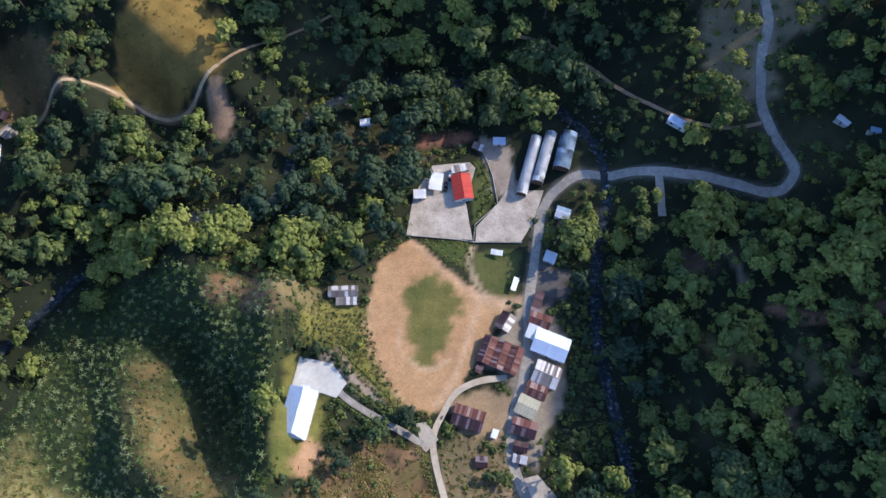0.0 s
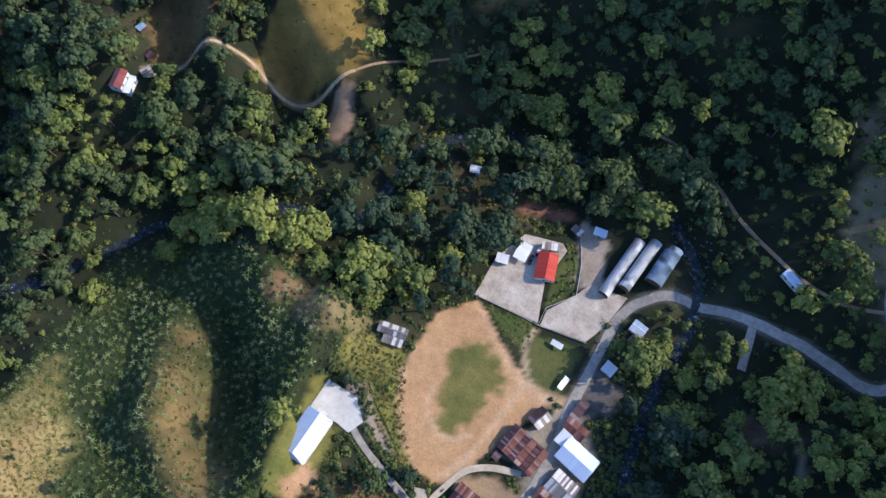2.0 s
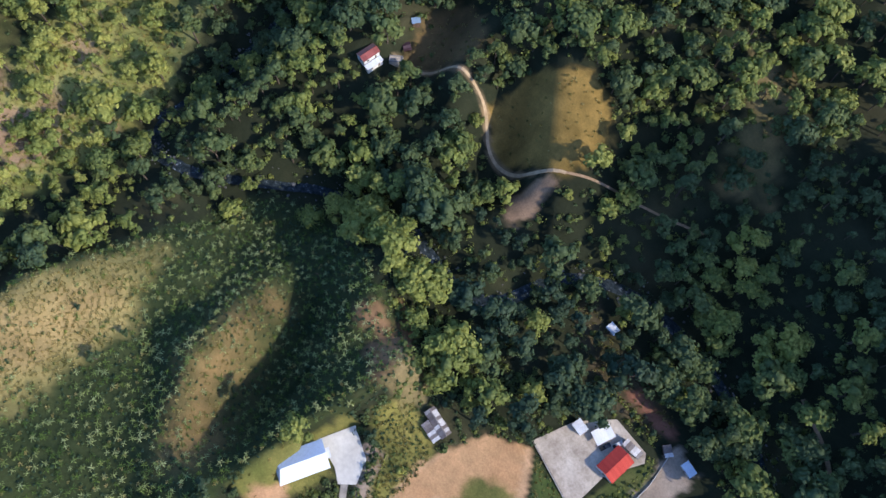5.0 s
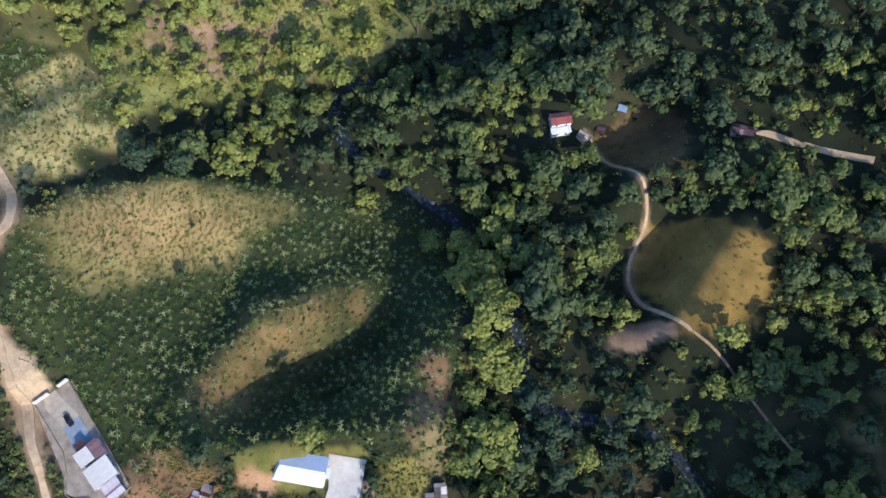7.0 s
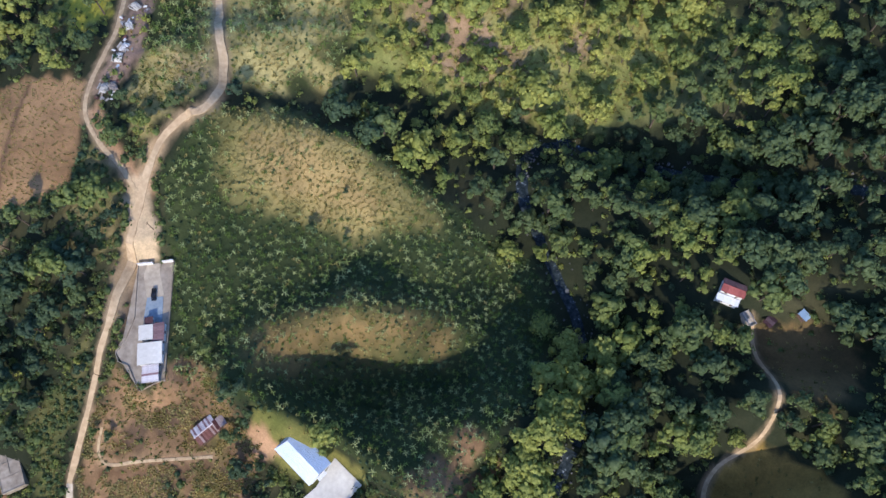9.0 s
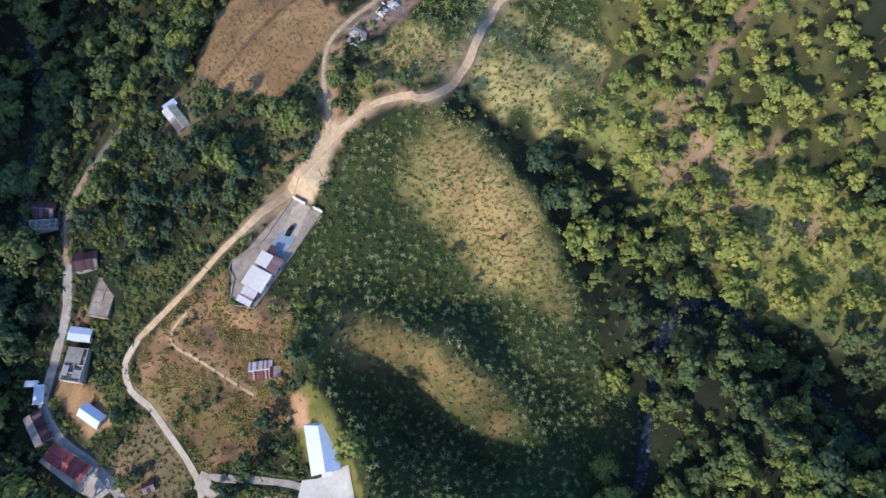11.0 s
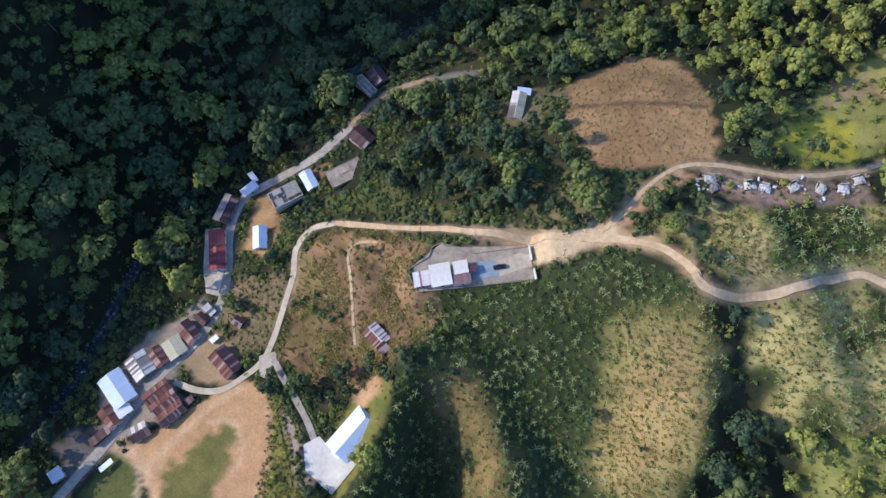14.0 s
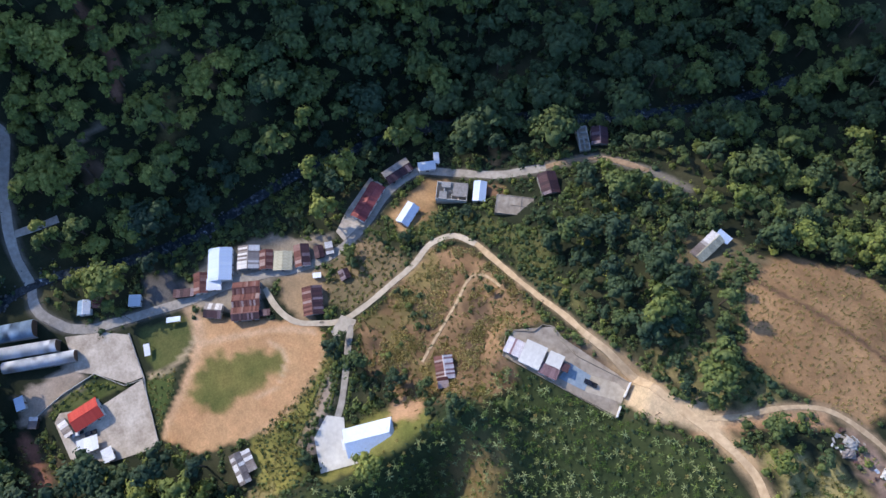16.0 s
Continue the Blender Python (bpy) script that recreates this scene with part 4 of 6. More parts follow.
G("red_house", 45.3, 45.1, -22, 9.6, 6.2, RUST, "narrow house with rusty red roof", BLOCK, 3.0, group=street)
G("cream_house", 41.2, 38.3, -25, 9.4, 8.8, CREAM_SHEET, "house with flat cream-coloured roof", PLASTER, 2.9, 0.6, group=street)
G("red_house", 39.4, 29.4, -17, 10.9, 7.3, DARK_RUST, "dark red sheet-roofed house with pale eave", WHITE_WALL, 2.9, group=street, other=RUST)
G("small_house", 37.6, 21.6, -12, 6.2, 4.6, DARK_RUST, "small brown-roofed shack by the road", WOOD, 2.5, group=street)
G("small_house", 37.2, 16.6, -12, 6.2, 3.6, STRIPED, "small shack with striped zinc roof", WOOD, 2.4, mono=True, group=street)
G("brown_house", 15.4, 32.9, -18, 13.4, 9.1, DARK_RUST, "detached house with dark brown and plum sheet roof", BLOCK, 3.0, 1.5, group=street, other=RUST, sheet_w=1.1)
G("shed", 26.7, 26.8, 71, 3.9, 2.7, WHITE_SHEET, "tiny white-roofed shed beside the lane", PLASTER, 2.2, mono=True, category="shed")
G("hut", 20.8, 15.4, -3, 5.0, 4.8, DARK_RUST, "small dark brown hut among bushes", WOOD, 2.3, category="hut")
G("long_house", 51.2, -9.2, -54, 20.0, 7.7, DULL_RED, "long house with weathered red metal roof", WHITE_WALL, 3.2, 1.1, group=street)
G("grey_house", 60.0, -28.9, -81, 14.2, 7.8, DARK_RUST, "house with brown and grey sheet roof", BLOCK, 3.0, 0.7, group=street, other=DULL_ZINC)
G("white_house", 55.5, -42.5, 70, 8.6, 4.9, WHITE_SHEET, "small white-roofed house beside the road", WHITE_WALL, 2.8, mono=True, group=street)
G("shed", 57.4, -48.6, -24, 6.0, 2.8, WHITE_SHEET, "narrow white tin annex", WHITE_WALL, 2.4, mono=True, category="shed")
G("blue_house", 35.4, -23.1, -56, 11.2, 6.7, ZINC, "house with pale blue-white metal gable roof", WHITE_WALL, 3.0, 1.6, group=street)
G("white_house", 28.6, -57.3, -32, 10.2, 6.1, ZINC, "white-roofed part of a half-built house", WHITE_WALL, 3.2, 0.8, group=street)
G("brown_house", 15.0, -85.4, -15, 11.0, 8.6, DARK_RUST, "house with dark plum sheet roof and white edge", BLOCK, 2.9, group=street)
G("brown_house", 27.4, -120.2, -28, 9.3, 8.0, DARK_RUST, "brown-roofed house under trees at the road", BLOCK, 2.8, group=street)
G("shed", 78.8, -8.9, 87, 5.8, 3.7, BLUE_SHEET, "small blue shed on the wooded slope", WOOD, 2.3, mono=True, category="shed")
G("farm_house", -46.3, -121.6, -75, 13.9, 6.6, CREAM_SHEET, "long farm house with cream and green roof", PLASTER, 2.9, category="house", other=STRIPED)
G("shed", -45.2, -131.4, 18, 6.2, 4.0, ZINC, "zinc shed behind the farm house", BLOCK, 2.5, mono=True, category="shed")
tunnel_shed(47.1, 154.4, 74, 32.4, 5.2, WHITE_SHEET, "long white barrel-roofed shed beside the yard")
tunnel_shed(54.6, 158.2, 73, 28.4, 5.4, WHITE_SHEET, "long white barrel-roofed shed beside the yard")
tunnel_shed(64.7, 161.0, 75, 20.5, 7.8, BLUE_SHEET, "shorter blue-covered barrel-roofed shed", 4.6)
G("red_roofed_house", 14.3, 141.4, -82, 13.3, 9.4, RED_SHEET, "house with bright red metal gable roof", WHITE_WALL, 3.2, 1.9, sheet_w=1.1)
G("shed", 13.3, 151.6, 13, 8.8, 3.7, STRIPED, "small zinc lean-to behind the red-roofed house", BLOCK, 2.5, mono=True, category="shed")
yard = "white sheds in the yard"
G("shed", 1.8, 144.4, 83, 9.0, 6.3, WHITE_SHEET, "white flat-roofed carport in the yard", PLASTER, 2.8, mono=True, rise=0.3, category="shed", group=yard, open_sides=True)
G("shed", -6.0, 137.8, 3, 5.9, 4.6, WHITE_SHEET, "small white-roofed shed in the yard corner", PLASTER, 2.6, mono=True, category="shed", group=yard)
G("shed", 32.9, 167.6, -1, 6.2, 3.9, ZINC, "pale zinc shed at the yard's edge", PLASTER, 2.5, mono=True, category="shed", group=yard)
G("shed", 22.3, 164.7, -24, 5.2, 3.7, STRIPED, "patched tin shed at the yard's edge", WOOD, 2.4, mono=True, category="shed", group=yard)
G("kiosk", 30.0, 108.8, -10, 5.6, 2.6, WHITE_SHEET, "open shelter with white roof by the pitch", PLASTER, 2.4, mono=True, category="shelter", open_sides=True)
G("kiosk", 37.9, 93.5, 71, 6.3, 2.5, ZINC, "open shelter with zinc roof by the pitch", PLASTER, 2.4, mono=True, category="shelter", open_sides=True)
G("small_house", 62.0, 128.9, -19, 6.9, 6.0, WHITE_SHEET, "house with white and blue roof among shrubs", WHITE_WALL, 2.8, other=BLUE_SHEET)
G("shed", 62.1, 122.6, -23, 6.0, 4.0, RUST, "brown tin annex below the house", WOOD, 2.3, mono=True, category="shed")
G("shed", 54.9, 107.0, -22, 5.6, 5.4, WHITE_SHEET, "small white-roofed roadside stall", PLASTER, 2.5, mono=True, category="shed")
G("shed", -33.0, 175.3, 6, 5.3, 3.9, WHITE_SHEET, "lone white-roofed shed in scrub", PLASTER, 2.4, mono=True, category="shed")
G("field_house", -38.5, 86.0, 2, 13.0, 5.0, STRIPED, "weathered house with patched zinc roof by the field", BLOCK, 2.6)
G("shed", -37.0, 81.6, 2, 9.0, 3.6, STRIPED, "low patched lean-to beside the field house", WOOD, 2.1, mono=True, category="shed")
G("small_house", 115.8, 168.7, -34, 9.9, 4.0, ZINC, "white-roofed house on the shaded slope", WHITE_WALL, 2.6, mono=True)
G("shed", 184.3, 161.2, -47, 6.3, 2.8, WHITE_SHEET, "small white shed on the shaded slope", PLASTER, 2.4, mono=True, category="shed")
G("shed", 193.4, 152.8, -14, 4.8, 2.4, BLUE_SHEET, "small blue-roofed shed on the slope", PLASTER, 2.4, mono=True, category="shed")
G("hillside_house", -53.6, -37.6, 38, 8.6, 9.6, BRIGHT_SLAB, "hillside house with flat whitish concrete roof", WHITE_WALL, 3.3, 0.15, mono=True, sheet_w=2.9)
G("hillside_wing", -59.2, -44.3, 38, 6.0, 5.6, BRIGHT_SLAB, "house wing with flat pale concrete roof", WHITE_WALL, 3.0, 0.12, mono=True, sheet_w=3.0, category="house")
G("hillside_wing", -61.8, -40.2, 38, 7.6, 5.0, PLUM_SHEET, "house wing with plum-brown sheet roof", WHITE_WALL, 2.7, 0.5, mono=True, category="house")
G("shed", -63.4, -46.4, 38, 3.2, 3.4, DARK_RUST, "small dark-roofed entrance shelter of the house", WHITE_WALL, 2.4, mono=True, category="shed")
G("shed", -47.6, -32.6, 38, 6.8, 6.8, PLUM_STRIPED, "shed with plum and white patched roof", BLOCK, 2.5, mono=True, category="shed", sheet_w=0.85)
G("old_house", -40.6, -5.4, -18, 9.6, 7.6, PLUM_STRIPED, "old house with pink and white striped zinc roof", WOOD, 2.9, 1.2, category="house", other=RUST, sheet_w=0.8)
G("shed", -46.0, -2.2, -18, 4.4, 4.4, RUST, "small rusty lean-to beside the old house", WOOD, 2.3, mono=True, category="shed")
G("north_house", -199.6, 147.0, 98, 9.8, 6.0, DULL_RED, "house with red and plum metal roof by the stream", WHITE_WALL, 2.9, other=PLUM_SHEET)
G("shed", -194.9, 147.2, 98, 9.4, 3.0, WHITE_SHEET, "white flat-roofed annex of the red-roofed house", WHITE_WALL, 2.5, mono=True, category="shed")
G("shed", -204.0, 176.1, 69, 4.3, 3.3, BLUE_SHEET, "small blue shed beside the track", WOOD, 2.3, mono=True, category="shed")
G("shed", -196.9, 166.6, -17, 4.8, 3.9, DARK_RUST, "open wooden shelter near the track", WOOD, 2.3, mono=True, category="shed", open_sides=True)
G("far_house", -181.1, 220.7, 75, 10.5, 5.0, DARK_RUST, "dark brown-roofed house in the woods", BLOCK, 2.7)


def roofless(name, x, y, angle, L, W, label, rooms, high=2.6, mat=BLOCK, low=False):
    """Bare block walls without a roof, on a slab."""
    FOOTPRINTS.append((x, y, max(L, W) / 2))
    c, s = math.cos(radians(angle)), math.sin(radians(angle))
    base = max(ground_at(x + c * u * L / 2 - s * v * W / 2, y + s * u * L / 2 + c * v * W / 2) for u in (-1, 0, 1) for v in (-1, 1))
    base = 0.4 * base + 0.6 * ground_at(x, y) if low else base
    h = thing(name, x, y, base - 0.15, angle, label, "building")
    part("floor_slab", box_bm((-L / 2, -W / 2, -4.0), (L / 2, W / 2, 0.2)), DUSTY_SLAB if low else SLAB, h)
    t = 0.12
    for s in (-1, 1):
        part("wall", box_bm((-L / 2, s * (W / 2 - t) - t, 0.2), (L / 2, s * (W / 2 - t) + t, high)), mat, h)
        part("wall", box_bm((s * (L / 2 - t) - t, -W / 2 + 2 * t, 0.2), (s * (L / 2 - t) + t, W / 2 - 2 * t, high - 0.02)), mat, h)
    for i in range(1, rooms):
        px = -L / 2 + i * L / rooms
        part("wall", box_bm((px - t, -W / 2 + 2 * t, 0.2), (px + t, W / 2 - 2 * t - (1.0 if i % 2 else 0), high * (0.7 + 0.25 * (i % 2)))), mat, h)
    part("cross_wall", box_bm((-L / 2 + 2 * t, -t, 0.2), (L * 0.1, t, high * 0.9)), mat, h)
    return h


half = roofless("half_built_house", 34.8, -46.0, 58, 14.6, 8.8, "half-built grey block house with partial roof slab", 4, 3.0, PLASTER)
part("roof_slab", box_bm((-7.2, -4.4, 3.0), (-0.4, 2.6, 3.18)), DULL_ZINC, half)
part("roof_slab", box_bm((0.8, -4.4, 3.0), (5.2, -1.6, 3.16)), BLOCK, half)
part("roof_slab", box_bm((2.2, 0.6, 3.0), (5.8, 4.4, 3.17)), BLOCK, half)
roofless("ruined_house", 13.2, -66.9, 56, 17.0, 9.2, "ruined house foundation with low bare walls", 3, 0.5, DUSTY_SLAB, True)
roofless("roofless_house", 29.2, -112.3, -20, 12.4, 4.6, "roofless house with pale block walls beside the road", 4, 2.6, PLASTER)
roofless("low_walls", -193.6, 158.6, 55, 6.6, 3.4, "low concrete enclosure beside the north house", 2, 0.9)


def wall_run(name, pts, high, thick, mat, label, category="wall"):
    h = None
    for (ax, ay), (bx, by) in zip(pts, pts[1:]):
        n = max(1, round(math.hypot(bx - ax, by - ay) / 3.0))
        for i in range(n):
            p, q = (ax + (bx - ax) * i / n, ay + (by - ay) * i / n), (ax + (bx - ax) * (i + 1) / n, ay + (by - ay) * (i + 1) / n)
            if h is None:
                h = thing(name, *p, ground_at(*p), 0, label, category)
            m = pose(*(np.array([(p[0] + q[0]) / 2, (p[1] + q[1]) / 2]) - np.array(pts[0])), 0, 0, 0, math.degrees(math.atan2(q[1] - p[1], q[0] - p[0])))
            z = (ground_at(*p) + ground_at(*q)) / 2 - ground_at(*pts[0])
            d = math.hypot(q[0] - p[0], q[1] - p[1])
            part("wall_panel", box_bm((-d / 2, -thick / 2, z - 0.8), (d / 2, thick / 2, z + high), m), mat, h)
    return h


wall_run("gate_wall", [(-79.5, -66), (-83.2, -61)], 2.4, 0.5, WHITE_WALL, "white gate wall of the hillside compound")
wall_run("gate_wall", [(-85.6, -58), (-88.4, -54.6)], 2.4, 0.5, WHITE_WALL, "white gate wall of the hillside compound")
wall_run("yard_wall", [(-88.4, -54.6), (-48.4, -27.4), (-39.8, -33.4), (-45.2, -42.8), (-44.4, -47.3), (-46.6, -50.4), (-51.4, -50.2), (-61.2, -53.0), (-79.2, -66)], 0.8, 0.22, DUSTY_SLAB, "low grey block wall around the compound")
wall_run("yard_wall", [(-12.4, 117.6), (19.4, 115.0), (42.4, 115.0)], 0.9, 0.3, PLASTER, "low pale retaining wall along the yard")
wall_run("yard_wall", [(19.6, 115.6), (20.4, 124), (31.6, 134.5), (29.4, 150), (24, 166)], 0.8, 0.25, PLASTER, "low curved wall between yard and garden")


def pickup(x, y, angle, paint, label):
    z = ground_at(x, y) + 0.42
    h = thing("pickup", x, y, z, angle, label, "car")
    b = box_bm((-2.6, -0.88, 0.45), (2.6, 0.88, 0.95), None, 0.08)
    part("body", b, paint, h)
    c = bmesh.new()
    vs = box(c, (-0.6, -0.8, 0.95), (1.2, 0.8, 1.65))
    for v in vs:
        if v.co.z > 1.5:
            v.co.x = 0.3 + (v.co.x - 0.3) * 0.72
    part("cab", c, paint, h)
    part("windscreen", box_bm((0.98, -0.7, 1.02), (1.16, 0.7, 1.5), pose(0, 0, 0)), GLASS, h)
    part("bed", box_bm((-2.5, -0.76, 0.9), (-0.7, 0.76, 0.97)), RUBBER, h)
    for sx in (-1.6, 1.6):
        for sy in (-0.8, 0.8):
            w = bmesh.new()
            bmesh.ops.create_cone(w, cap_ends=True, segments=14, radius1=0.36, radius2=0.36, depth=0.24, matrix=pose(sx, sy, 0.36, 90))
            part("wheel", w, RUBBER, h)


pickup(-72.9, -52.4, 38, CAR_DARK, "dark pickup parked in the compound yard")
pickup(6.5, 142.5, 84, CAR_DARK, "dark pickup parked beside the white carport")
pickup(8.6, 147.5, 84, CAR_WHITE, "white pickup parked beside the red-roofed house")


def debris(x, y, angle, kind, label):
    """A heap on the rubble lot: leaning sheets and block stumps round a crumpled cover."""
    rng = random.Random(int(x * 31 + y))
    h = thing("debris_heap", x, y, ground_at(x, y), angle, label, "debris", "debris heaps on the ridge")
    bm = bmesh.new()
    bmesh.ops.create_grid(bm, x_segments=8, y_segments=6, size=1.0)
    for v in bm.verts:
        v.co = Vector((v.co.x * 2.3, v.co.y * 1.6, max(0.1, 1.4 - 0.5 * v.co.length ** 2) + rng.uniform(-0.2, 0.25)))
    bmesh.ops.solidify(bm, geom=bm.faces[:], thickness=0.06)
    part("cover", bm, PLASTER if kind else STRIPED, h)
    for i in range(16):
        part("sheet_piece", box_bm((-rng.uniform(0.4, 1.3), -rng.uniform(0.25, 0.7), 0), (0.7, 0.4, 0.05), pose(rng.uniform(-5.5, 5.5), rng.uniform(-3.4, 3.4), rng.uniform(0.1, 0.4), rng.uniform(-12, 12), rng.uniform(-12, 12), rng.uniform(0, 180))),
             (WHITE_WALL, RUST, STRIPED, WOOD, DARK_RUST, BLOCK, DUSTY_SLAB)[i % 7], h)
    part("wall_stump", box_bm((-1.5, -0.12, -0.6), (1.5, 0.12, rng.uniform(0.8, 1.8)), pose(rng.uniform(-1, 1), -2.2, 0, 0, 0, rng.uniform(-15, 15))), PLASTER, h)


for x, y, a, k, l in ((-131.6, -117.4, 20, 1, "white crumpled cover over building rubble"), (-134.2, -115.0, 60, 0, "heap of bent grey roofing sheets"), (-146.3, -122.1, 30, 1, "pale heap of plaster and sheets"),
                      (-152.0, -124.0, 10, 0, "heap of broken sheets and boards"), (-161.9, -130.1, 50, 1, "white wall remains with scattered sheets"), (-172.0, -135.3, 80, 1, "small pale heap of rubble"),
                      (-184.6, -147.3, 40, 1, "white debris beside the ridge track"), (-180.0, -140.0, 15, 0, "heap of rusty sheets and boards")):
    debris(x, y, a, k, l)


def pole(x, y, label, high=7.0):
    h = thing("power_pole", x, y, ground_at(x, y), 30, label, "pole", "power poles along the roads")
    bm = bmesh.new()
    bmesh.ops.create_cone(bm, cap_ends=True, segments=8, radius1=0.15, radius2=0.09, depth=high + 1, matrix=Matrix.Translation((0, 0, high / 2 - 0.5)))
    part("shaft", bm, WOOD, h)
    part("crossarm", box_bm((-0.8, -0.06, high - 0.5), (0.8, 0.06, high - 0.38)), WOOD, h)


for x, y in ((-122, 75), (-5, 16), (40, 96), (46, 60), (31, 2), (20, -32), (-36, -52), (-94, -66), (48, 112), (62, 146)):
    pole(x, y, "wooden power pole beside the road")


def motorbike(x, y, angle):
    h = thing("motorbike", x, y, ground_at(x, y) + 0.25, angle, "dark motorbike parked on the pale lane", "motorbike")
    for s in (-0.65, 0.65):
        w = bmesh.new()
        bmesh.ops.create_cone(w, cap_ends=True, segments=14, radius1=0.32, radius2=0.32, depth=0.12, matrix=pose(s, 0, 0.32, 90))
        part("wheel", w, RUBBER, h)
    part("frame", box_bm((-0.6, -0.12, 0.4), (0.5, 0.12, 0.75), None, 0.04), CAR_DARK, h)
    part("seat", box_bm((-0.75, -0.14, 0.75), (0.05, 0.14, 0.85), None, 0.03), RUBBER, h)
    part("handlebar", box_bm((0.42, -0.36, 0.92), (0.48, 0.36, 0.98)), RUBBER, h)


motorbike(4.6, 33.2, 70)


# ---------------------------------------------------------------- trees and plants
def leaf_cards(rng, centre, radius, count, size, flat=0.75, up=0.35):
    """Small bent leaf clumps over a lobe's surface."""
    d = rng.normal(0, 1, (count, 3))
    d[:, 2] = np.abs(d[:, 2]) * 0.9 - 0.25
    d /= np.linalg.norm(d, axis=1)[:, None]
    p = centre + d * radius * np.array([1, 1, flat]) * rng.uniform(0.72, 1.3, (count, 1))
    nrm = d + rng.normal(0, 0.38, (count, 3)) + [0, 0, up]
    nrm /= np.linalg.norm(nrm, axis=1)[:, None]
    a = np.cross(nrm, rng.normal(0, 1, (count, 3)))
    a /= np.linalg.norm(a, axis=1)[:, None]
    b = np.cross(nrm, a)
    s = size * rng.uniform(0.6, 1.25, (count, 1))
    quad = np.stack([p - a * s, p + b * s * 0.55 - nrm * s * 0.1, p + a * s, p - b * s * 0.55 - nrm * s * 0.1], 1)
    return quad.reshape(-1, 3)


def dome():
    """The upper part of a small sphere, for the mass of a leafy lobe."""
    bm = bmesh.new()
    bmesh.ops.create_icosphere(bm, subdivisions=1, radius=1.0)
    low = [v for v in bm.verts if v.co.z < -0.6]
    bmesh.ops.delete(bm, geom=low, context="VERTS")
    bm.verts.index_update()
    v, f = np.array([q.co for q in bm.verts]), np.array([[q.index for q in g.verts] for g in bm.faces])
    bm.free()
    return v, f


DOME, DOME_F = dome()
ND = len(DOME)


def lobe_mass(rng, centre, radius):
    bumps = 1 + rng.uniform(-0.32, 0.32, (ND, 1))
    return centre + DOME * bumps * radius * np.array([1.0, 1.0, 0.8])


def crown_shape(seed, lobes, cards, size, spread, tall):
    """A crown of leafy lobes that grow into one another, with leaf clumps all over the outside."""
    rng = np.random.RandomState(seed)
    mid, rad = [], []
    for i in range(lobes):
        a = i * 2.4 + rng.uniform(-0.5, 0.5)
        r = spread * math.sqrt(i / lobes) * rng.uniform(0.8, 1.12)
        mid.append((math.cos(a) * r, math.sin(a) * r, 5.6 * tall + (1 - (r / spread) ** 2) * 0.62 * spread * tall + rng.uniform(-0.6, 0.6)))
        rad.append(spread * rng.uniform(0.3, 0.52) * (1.15 if i == 0 else 1.0))
    mid, rad = np.array(mid), np.array(rad)
    heart = np.array([0, 0, 5.0 * tall])
    verts, cores = [], []
    for c, r in zip(mid, rad):
        d = rng.normal(0, 1, (cards * 4, 3))
        d[:, 2] = np.abs(d[:, 2]) - 0.3
        d /= np.linalg.norm(d, axis=1)[:, None]
        p = c + d * r * rng.uniform(0.78, 1.2, (len(d), 1))
        open_air = ((np.linalg.norm(p[:, None] - mid[None], axis=2) / rad[None]) < 0.9).sum(1) <= 1
        p, d = p[open_air][:cards], d[open_air][:cards]
        out = (p - heart) / np.linalg.norm(p - heart, axis=1)[:, None]
        nrm = 0.7 * d + 0.6 * out + rng.normal(0, 0.33, d.shape) + [0, 0, 0.15]
        nrm /= np.linalg.norm(nrm, axis=1)[:, None]
        u = np.cross(nrm, rng.normal(0, 1, nrm.shape))
        u /= np.linalg.norm(u, axis=1)[:, None]
        v = np.cross(nrm, u)
        s = size * rng.uniform(0.55, 1.25, (len(p), 1))
        verts.append(np.stack([p - u * s, p + v * s * 0.7 - nrm * s * 0.15, p + u * s, p - v * s * 0.7 - nrm * s * 0.15], 1).reshape(-1, 3))
        cores.append(c + DOME * (1 + rng.uniform(-0.28, 0.28, (ND, 1))) * r * np.array([0.8, 0.8, 0.76]))
    return np.concatenate(verts), np.concatenate(cores)


def trunk_shape(seed, tall, spread):
    """Tapered trunk with a few limbs, six-sided."""
    rng = np.random.RandomState(seed)
    verts, faces = [], []

    def limb(p, q, r0, r1):
        d = q - p
        d = d / np.linalg.norm(d)
        s = np.cross(d, [0.3, 0.9, 0.1])
        s /= np.linalg.norm(s)
        t = np.cross(d, s)
        n = sum(len(v) for v in verts)
        ring = [(math.cos(k * math.pi / 2.5), math.sin(k * math.pi / 2.5)) for k in range(5)]
        verts.append(np.array([p + (s * c + t * e) * r0 for c, e in ring] + [q + (s * c + t * e) * r1 for c, e in ring]))
        faces.extend([(n + k, n + (k + 1) % 5, n + 5 + (k + 1) % 5, n + 5 + k) for k in range(5)])

    fork = np.array([rng.uniform(-0.3, 0.3), rng.uniform(-0.3, 0.3), 3.6 * tall])
    limb(np.array([0, 0, -0.8]), fork, 0.32, 0.22)
    for i in range(3):
        a = i * 2.1 + rng.uniform(-0.3, 0.3)
        limb(fork, np.array([math.cos(a) * spread * 0.6, math.sin(a) * spread * 0.6, 6.6 * tall]), 0.17, 0.06)
    return np.concatenate(verts), np.array(faces)


